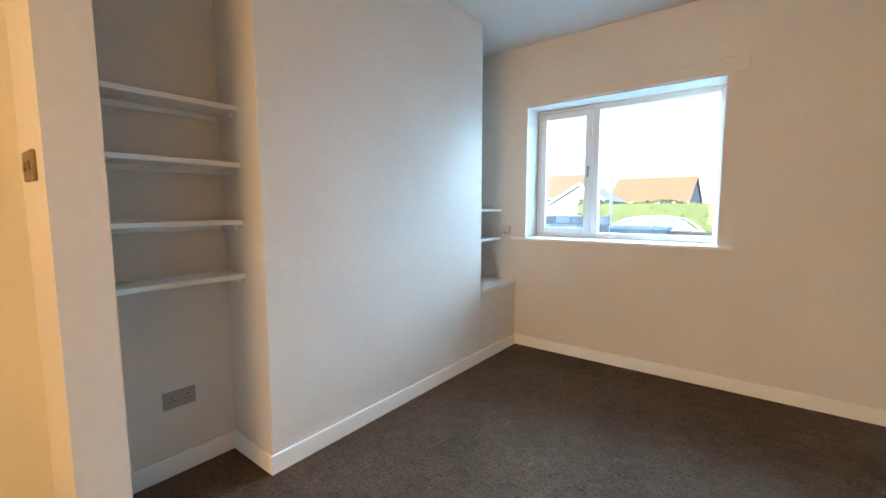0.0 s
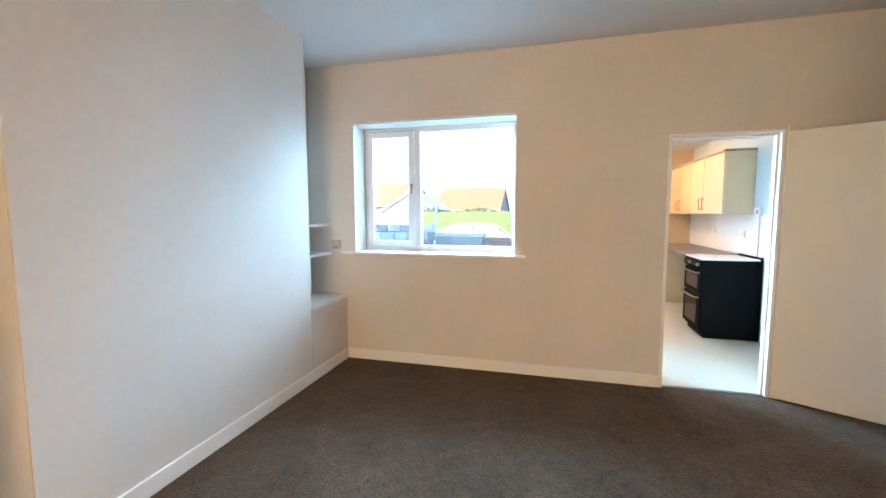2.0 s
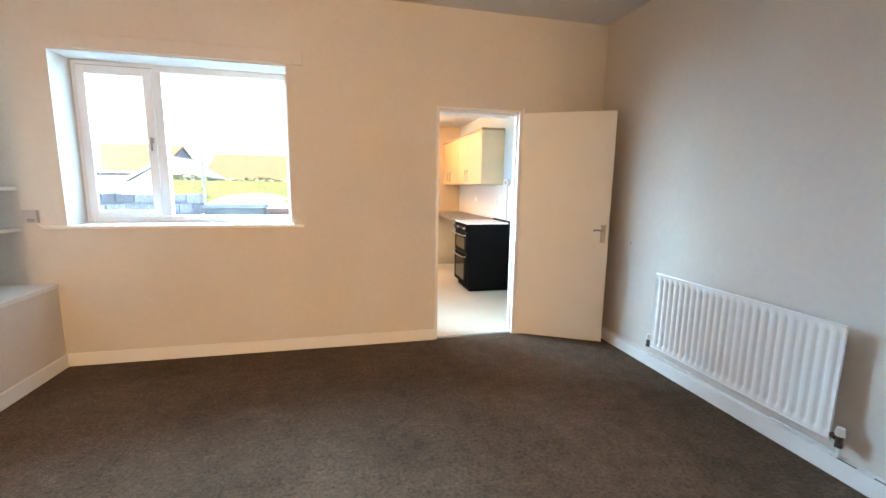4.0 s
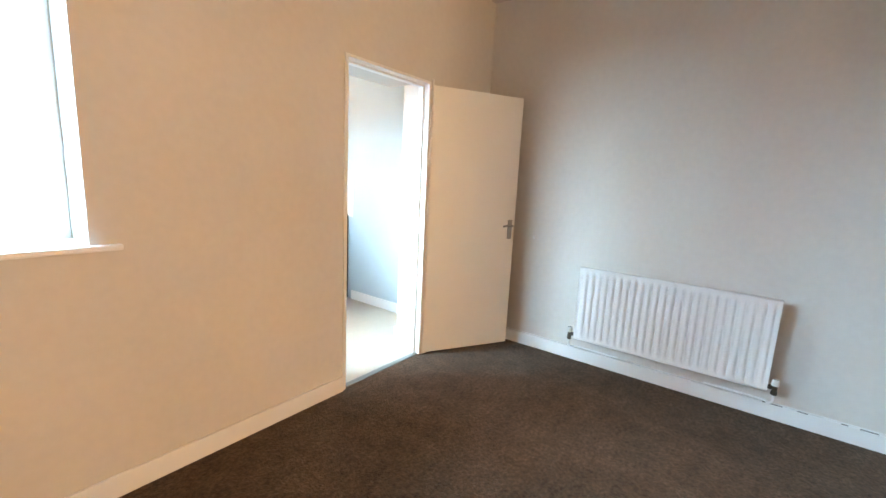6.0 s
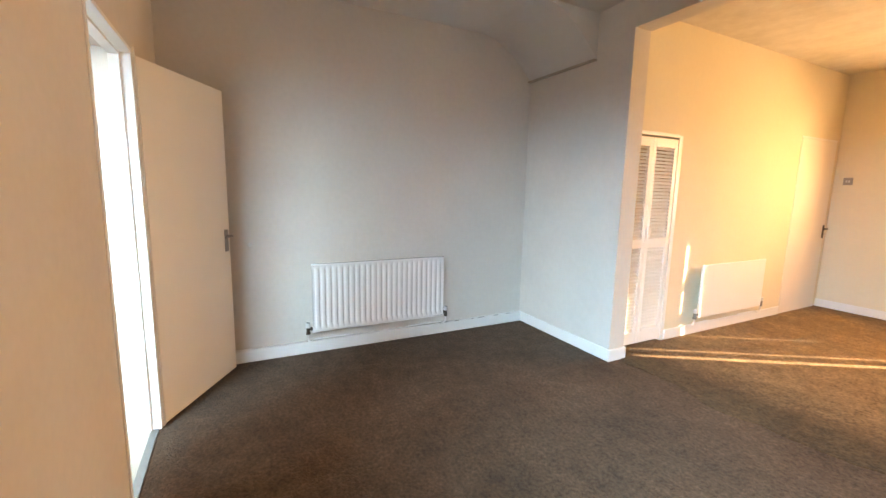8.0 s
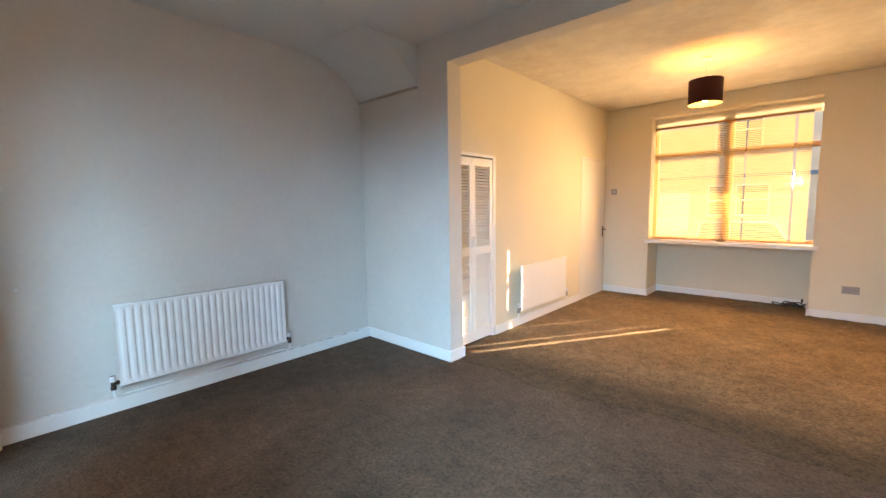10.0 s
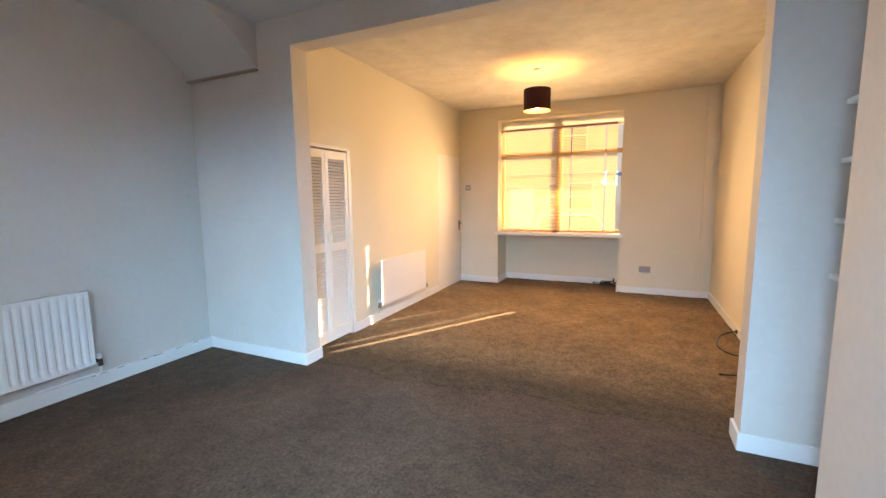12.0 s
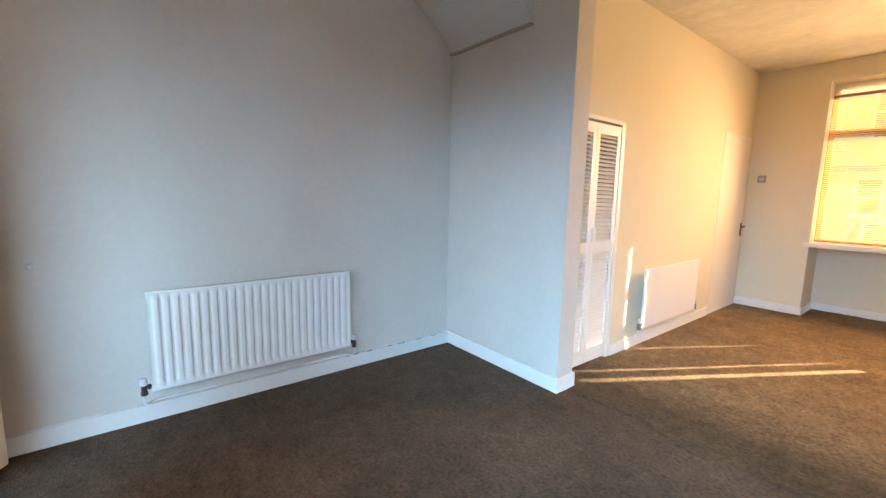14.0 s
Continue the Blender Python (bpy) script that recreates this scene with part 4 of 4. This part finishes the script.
def base_unit(m, w, label):
    u = base("base_cabinet", m, label, "kitchen cabinet", "kitchen base cabinets")
    part("body", boxes((-w / 2, w / 2 - 0.001, 0.02, 0.56, 0.12, 0.87)), BEECH, u)
    part("plinth", boxes((-w / 2, w / 2 - 0.001, 0.05, 0.065, 0, 0.119)), BEECH, u)
    dr = part("door", boxes((-w / 2 + 0.002, w / 2 - 0.003, 0, 0.0185, 0.125, 0.865), bevel=0.002), BEECH, u)
    bm = bmesh.new()
    tube(bm, [(w / 2 - 0.05, 0, 0.70), (w / 2 - 0.05, -0.028, 0.705), (w / 2 - 0.05, -0.028, 0.83), (w / 2 - 0.05, 0, 0.835)], 0.005, 6)
    part("handle", bm, CHROME, dr, "steel bar handle")


for x in (-0.503, -1.105, -1.707):
    base_unit(pose(x, 3.50, 0), 0.60, "beech kitchen base cabinet under the worktop")
bm = bmesh.new()
prism(bm, [(-0.81, 2.15), (-0.203, 2.15), (-0.203, 4.098), (-2.398, 4.098), (-2.398, 3.47), (-0.81, 3.47)], 0.872, 0.91)
tagged(part("worktop", bm, WORKTOP), "grey-brown laminate worktop running round the corner", "worktop")
setting("splashback", boxes((-0.206, -0.2005, 1.5, 4.09, 0.912, 1.398)), SPLASH, "plain white splashback behind the worktop", "splashback")

ck = base("cooker", pose(-0.50, 1.86, 0), "black freestanding electric cooker with twin ovens", "cooker")
part("body", boxes((-0.27, 0.27, -0.29, 0.285, 0.06, 0.885), bevel=0.004), BLACK, ck)
part("hob", boxes((-0.30, 0.27, -0.295, 0.29, 0.886, 0.905), bevel=0.005), SPLASH, ck, "pale reflective glass hob")
part("back_upstand", boxes((0.272, 0.292, -0.295, 0.29, 0.0, 0.925), bevel=0.004), BLACK, ck)
part("plinth", boxes((-0.24, 0.26, -0.28, 0.275, 0.0, 0.059)), BLACK, ck)
part("control_panel", boxes((-0.305, -0.271, -0.29, 0.285, 0.78, 0.884), bevel=0.008), BLACK, ck)
for y in (-0.22, -0.13, -0.04, 0.06, 0.15, 0.23):
    bm = bmesh.new()
    cyl(bm, (-0.305, y, 0.83), (-0.330, y, 0.83), 0.019, 16, 0.016)
    part("knob", bm, CHROME if y in (-0.22, 0.06) else BLACKP, ck, "round control knob")
for z0, z1 in ((0.50, 0.77), (0.09, 0.49)):
    od = part("oven_door", boxes((-0.300, -0.271, -0.288, 0.283, z0, z1), bevel=0.006), BLACK, ck)
    part("door_glass", boxes((-0.303, -0.2985, -0.20, 0.20, z0 + 0.05, z1 - 0.07), bevel=0.001), BGLASS, od)
    bm = bmesh.new()
    tube(bm, [(-0.300, -0.26, z1 - 0.03), (-0.340, -0.25, z1 - 0.03), (-0.345, 0, z1 - 0.032), (-0.340, 0.25, z1 - 0.03), (-0.300, 0.255, z1 - 0.03)], 0.010)
    part("door_handle", bm, CHROME, od, "long bar handle")
fcu = base("cooker_switch", pose(-0.2, 1.72, 1.425, 0, 0, 180), "white cooker isolator switch on a surface box", "switch")
part("box", boxes((0.001, 0.04, -0.075, 0.075, -0.045, 0.045), bevel=0.004), PLASTIC, fcu)
bm = boxes((0.0405, 0.046, 0.02, 0.04, -0.02, 0.02), bevel=0.001)
part("rocker", bm, REDM, fcu, "small red rocker")
cond = base("cable_trunking", pose(-0.2, 1.70, 0.92), "thin grey cable running down to the cooker", "trunking")
bm = bmesh.new()
cyl(bm, (-0.014, 0, 0), (-0.014, 0, 0.459), 0.008, 8)
part("conduit", bm, PLASTIC, cond)
socket(pose(-0.206, 2.12, 1.16, 0, 0, 180), True, "white double socket on the splashback", GLOSS)
socket(pose(-0.206, 3.03, 1.18, 0, 0, 180), True, "white double socket on the splashback", GLOSS)


# outside, behind the house
setting("ground", boxes((-400, 400, -400, -7.54, -0.75, -0.45), (-400, 400, 4.4, 400, -0.75, -0.45), (-400, -5.1, -7.54, 4.4, -0.75, -0.45), (0.3, 400, -7.54, 4.4, -0.75, -0.45), (-5.1, -2.56, 0.42, 4.4, -0.75, -0.45)), DIRT, "bare ground around the house", "ground")
setting("road", boxes((-60, 60, 8.2, 14.5, -0.449, -0.43)), TAR, "asphalt lane behind the yard", "road")
setting("road_front", boxes((-60, 60, -14.5, -9.0, -0.449, -0.43)), TAR, "asphalt street before the house", "road")

yw = base("stone_wall", pose(-8.0, 7.2, -0.45), "low grey stone yard wall with rough coping", "wall")
mesh = None
part("core", boxes((-5.0, 2.4, -0.08, 0.08, 0, 1.50)), STONE, yw)
rows = 7
for r in range(rows):
    x = -5.0 + (0.12 if r % 2 else 0)
    while x < 2.3:
        w = random.uniform(0.28, 0.5)
        if mesh is None:
            bm = bmesh.new()
            box(bm, -0.5, 0.5, -0.5, 0.5, -0.5, 0.5, bevel=0.08, seg=1)
            ob = part("stone", bm, STONE, yw)
            mesh = ob.data
        else:
            ob = new("stone", mesh)
            ob.parent = yw
        ob.location = (x + w / 2, random.uniform(-0.02, 0.02), r * 0.225 + 0.112)
        ob.scale = (w - 0.02, 0.26, 0.205 + random.uniform(-0.03, 0.01))
        ob.rotation_euler = (0, random.uniform(-0.06, 0.06), random.uniform(-0.03, 0.03))
        x += w
bw = base("brick_wall", pose(-3.2, 6.6, -0.45), "red brick garden wall end", "wall")
BR = mat("red_brick", (0.42, 0.16, 0.10), 0.85, vary=0.15, scale=9, fine=60, bump=0.3, rand=0.25)
part("core", boxes((-0.9, 0.9, -0.05, 0.05, 0, 1.24)), RENDERM, bw)
mesh = None
for r in range(17):
    for c in range(8):
        x = -0.9 + c * 0.225 + (0.11 if r % 2 else 0)
        if x + 0.215 > 0.95:
            continue
        if mesh is None:
            bm = bmesh.new()
            box(bm, 0, 0.215, -0.056, 0.056, 0, 0.065, bevel=0.003, seg=1)
            ob = part("brick", bm, BR, bw)
            mesh = ob.data
        else:
            ob = new("brick", mesh)
            ob.parent = bw
        ob.location = (x, 0, r * 0.075)
pl = base("planter_trough", pose(-4.62, 6.3, -0.45), "grey weathered timber trough on the yard wall", "planter")
part("side", boxes((-0.58, 0.58, -0.18, 0.18, 0, 1.30), bevel=0.02), mat("weathered_grey_timber", (0.24, 0.235, 0.23), 0.9, vary=0.25, scale=8, bump=0.4), pl)
part("rim", boxes((-0.62, 0.62, -0.2, 0.2, 1.301, 1.36), bevel=0.01), STONE, pl)
post = base("white_post", pose(-5.4, 6.9, -0.45), "slim pale metal post", "post")
bm = bmesh.new()
cyl(bm, (0, 0, 0), (0, 0, 2.45), 0.03, 12)
part("shaft", bm, PLASTIC, post)
bm = bmesh.new()
lathe(bm, [(0, 0), (0.035, 0), (0.03, 0.03), (0, 0.045)], c=(0, 0, 2.451), seg=12)
part("cap", bm, PLASTIC, post)


def car(m, paint, label):
    c = base("car", m, label, "car", "parked cars")
    bm = bmesh.new()
    side = [(-2.15, 0.30), (-2.18, 0.62), (-2.05, 0.86), (-1.45, 0.93), (1.10, 0.95), (1.75, 0.86), (2.08, 0.70), (2.15, 0.45), (2.10, 0.28)]
    def loft(bm, outline, w_lo, w_hi, top):
        n = len(outline)
        a = [bm.verts.new((x, -(w_lo if z < top else w_hi), z)) for x, z in outline]
        b = [bm.verts.new((x, (w_lo if z < top else w_hi), z)) for x, z in outline]
        bm.faces.new(a)
        bm.faces.new(b)
        for i in range(n):
            j = (i + 1) % n
            bm.faces.new((a[i], a[j], b[j], b[i]))
    loft(bm, side, 0.86, 0.80, 0.8)
    bmesh.ops.bevel(bm, geom=list(bm.edges), offset=0.03, segments=2, affect="EDGES")
    body = part("body", bm, paint, c, smooth=True)
    bm = bmesh.new()
    loft(bm, [(-1.75, 0.90), (-1.15, 1.36), (0.15, 1.41), (1.15, 0.93)], 0.78, 0.60, 1.0)
    bmesh.ops.bevel(bm, geom=list(bm.edges), offset=0.03, segments=2, affect="EDGES")
    part("windows", bm, CARGLASS, body)
    bm = bmesh.new()
    box(bm, -1.12, 0.18, -0.60, 0.60, 1.375, 1.435, bevel=0.02)
    for s in (-1, 1):
        tube(bm, [(-1.72, s * 0.76, 0.93), (-1.14, s * 0.62, 1.385), (0.15, s * 0.62, 1.425), (1.14, s * 0.76, 0.95)], 0.03, 6)
        cyl(bm, (-0.45, s * 0.775, 0.93), (-0.45, s * 0.62, 1.41), 0.03, 6)
    part("roof", bm, paint, body)
    for x in (-1.35, 1.32):
        for s in (-1, 1):
            bm = bmesh.new()
            cyl(bm, (x, s * 0.70, 0.31), (x, s * 0.885, 0.31), 0.31, 24)
            wh = part("wheel", bm, TYRE, c)
            bm = bmesh.new()
            cyl(bm, (x, s * 0.86, 0.31), (x, s * 0.895, 0.31), 0.20, 16, 0.17)
            part("rim", bm, CHROME, wh)
    for s in (-1, 1):
        bm = bmesh.new()
        box(bm, -2.20, -2.12, s * 0.66 - 0.12, s * 0.66 + 0.12, 0.64, 0.78, bevel=0.015)
        part("tail_light", bm, REDM, c)
        bm = bmesh.new()
        box(bm, 2.03, 2.12, s * 0.62 - 0.14, s * 0.62 + 0.14, 0.56, 0.68, bevel=0.02)
        part("headlight", bm, CHROME, c)
    return c


car(pose(-5.6, 11.0, -0.43, 0, 0, 180), CARBLUE, "pale blue saloon car parked behind the yard wall")
car(pose(-2.05, -11.6, -0.43, 0, 0, -76), CARGREY, "blue-grey car parked in the street")


def house(m, w, d, eave, ridge, wallm, label, windows=(), roofm=None, rooftext="orange clay tiled roof"):
    hs = base("house", m, label, "house", "houses")
    bm = bmesh.new()
    extrude_x(bm, [(0, 0), (d, 0), (d, eave), (d / 2, ridge - 0.16), (0, eave)], -w / 2, w / 2)
    part("wall", bm, wallm, hs)
    o = 0.25
    k = (ridge - eave) / (d / 2)
    bm = bmesh.new()
    extrude_x(bm, [(-o, eave - o * k), (d / 2, ridge), (d + o, eave - o * k), (d + o, eave - o * k - 0.14), (d / 2, ridge - 0.15), (-o, eave - o * k - 0.14)], -w / 2 - 0.12, w / 2 + 0.12)
    rf = part("roof", bm, roofm or ROOF, hs, rooftext)
    bm = bmesh.new()
    box(bm, -w / 2 - 0.1, w / 2 + 0.1, -o - 0.10, -o - 0.005, eave - o * k - 0.10, eave - o * k - 0.02, bevel=0.01)
    part("gutter", bm, GLOSS, rf)
    for x, z0, ww, hh in windows:
        wi = part("window", boxes((x - ww / 2, x + ww / 2, -0.03, -0.001, z0, z0 + hh)), CARGLASS, hs)
        part("frame", boxes((x - ww / 2 - 0.05, x - ww / 2, -0.06, -0.001, z0, z0 + hh), (x + ww / 2, x + ww / 2 + 0.05, -0.06, -0.001, z0, z0 + hh),
                            (x - ww / 2 - 0.05, x + ww / 2 + 0.05, -0.06, -0.001, z0 + hh, z0 + hh + 0.06), (x - ww / 2 - 0.05, x + ww / 2 + 0.05, -0.08, -0.001, z0 - 0.06, z0),
                            (x - 0.03, x + 0.03, -0.05, -0.031, z0, z0 + hh)), UPVC, wi)
    return hs


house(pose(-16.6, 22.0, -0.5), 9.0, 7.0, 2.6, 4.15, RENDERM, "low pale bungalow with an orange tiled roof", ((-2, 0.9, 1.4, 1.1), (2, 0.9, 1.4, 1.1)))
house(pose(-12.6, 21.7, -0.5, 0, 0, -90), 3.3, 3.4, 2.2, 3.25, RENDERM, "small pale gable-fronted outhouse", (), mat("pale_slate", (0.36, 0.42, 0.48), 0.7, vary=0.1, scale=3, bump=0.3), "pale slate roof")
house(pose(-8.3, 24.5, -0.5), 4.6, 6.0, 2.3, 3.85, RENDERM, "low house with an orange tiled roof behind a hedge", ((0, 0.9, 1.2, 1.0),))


# hedge of many small leaf clumps
def hedge(name, m, length, height, label):
    verts, faces = [], []
    rng = random.Random(7)
    for i in range(5200):
        x = rng.uniform(0, length)
        hh = height * (1.0 - 0.10 * x / length) + 0.08 * math.sin(x * 2.1)
        z = hh * math.sqrt(rng.random())
        y = rng.uniform(-0.4, 0.4) * (1 - 0.3 * z / hh)
        s = rng.uniform(0.05, 0.12)
        a, b = rng.uniform(0, 6.28), rng.uniform(-0.8, 0.8)
        u = Vector((math.cos(a), math.sin(a), b)).normalized() * s
        v = u.cross(Vector((rng.uniform(-1, 1), rng.uniform(-1, 1), 1))).normalized() * s * 0.6
        c = Vector((x, y, z))
        k = len(verts)
        verts += [tuple(c - u), tuple(c + v), tuple(c + u), tuple(c - v)]
        faces.append((k, k + 1, k + 2, k + 3))
    mesh = bpy.data.meshes.new(name)
    mesh.from_pydata(verts, [], faces)
    mesh.materials.append(HEDGE)
    ob = new(name, mesh)
    ob.matrix_world = m
    return tagged(ob, label, "hedge", kind="stuff")


hedge_core = boxes((0.1, 6.9, -0.30, 0.30, 0, 1.94))
tagged(part("hedge_core", hedge_core, HEDGE), "dense inner twigs of the clipped hedge", "hedge").matrix_world = pose(-9.6, 16.5, -0.45)
hedge("hedge", pose(-9.6, 16.5, -0.45), 7.0, 2.15, "clipped green garden hedge behind the lane")

# terrace across the street
ter = base("terrace_house", pose(0.6, -16.0, -0.45), "buff painted terraced house across the street", "house", "houses")
part("wall", boxes((-12.6, 9.0, -7.0, 0, 0, 5.4)), FACADE, ter)
part("band", boxes((-12.6, 9.0, 0.001, 0.06, 2.56, 2.68)), RENDERM, ter, "pale stone band course")
bm = bmesh.new()
extrude_x(bm, [(-7.3, 5.3), (0.3, 5.3), (-3.5, 7.3)], -12.8, 9.2)
part("roof", bm, ROOF, ter)
for x, z0, ww, hh in ((-1.72, 1.45, 0.42, 0.86), (-2.62, 1.45, 0.75, 0.86), (-2.2, 3.4, 1.1, 1.2), (-5.2, 1.3, 0.9, 1.3), (-5.2, 3.4, 0.9, 1.2), (-8.6, 1.3, 1.1, 1.3), (-8.6, 3.4, 1.1, 1.2), (3.0, 1.3, 1.0, 1.3), (3.0, 3.4, 1.0, 1.2)):
    wi = part("window", boxes((x - ww / 2, x + ww / 2, 0.001, 0.03, z0, z0 + hh)), CARGLASS, ter)
    part("frame", boxes((x - ww / 2 - 0.05, x - ww / 2, 0.001, 0.06, z0, z0 + hh), (x + ww / 2, x + ww / 2 + 0.05, 0.001, 0.06, z0, z0 + hh), (x - ww / 2 - 0.05, x + ww / 2 + 0.05, 0.001, 0.06, z0 + hh, z0 + hh + 0.06),
                        (x - ww / 2 - 0.08, x + ww / 2 + 0.08, 0.001, 0.10, z0 - 0.07, z0), (x - ww / 2, x + ww / 2, 0.031, 0.05, z0 + hh * 0.5 - 0.02, z0 + hh * 0.5 + 0.02)), UPVC, wi)
part("front_door", boxes((-0.95, -0.05, 0.001, 0.04, 0.1, 2.15), bevel=0.004), GLOSS, ter, "pale front door")
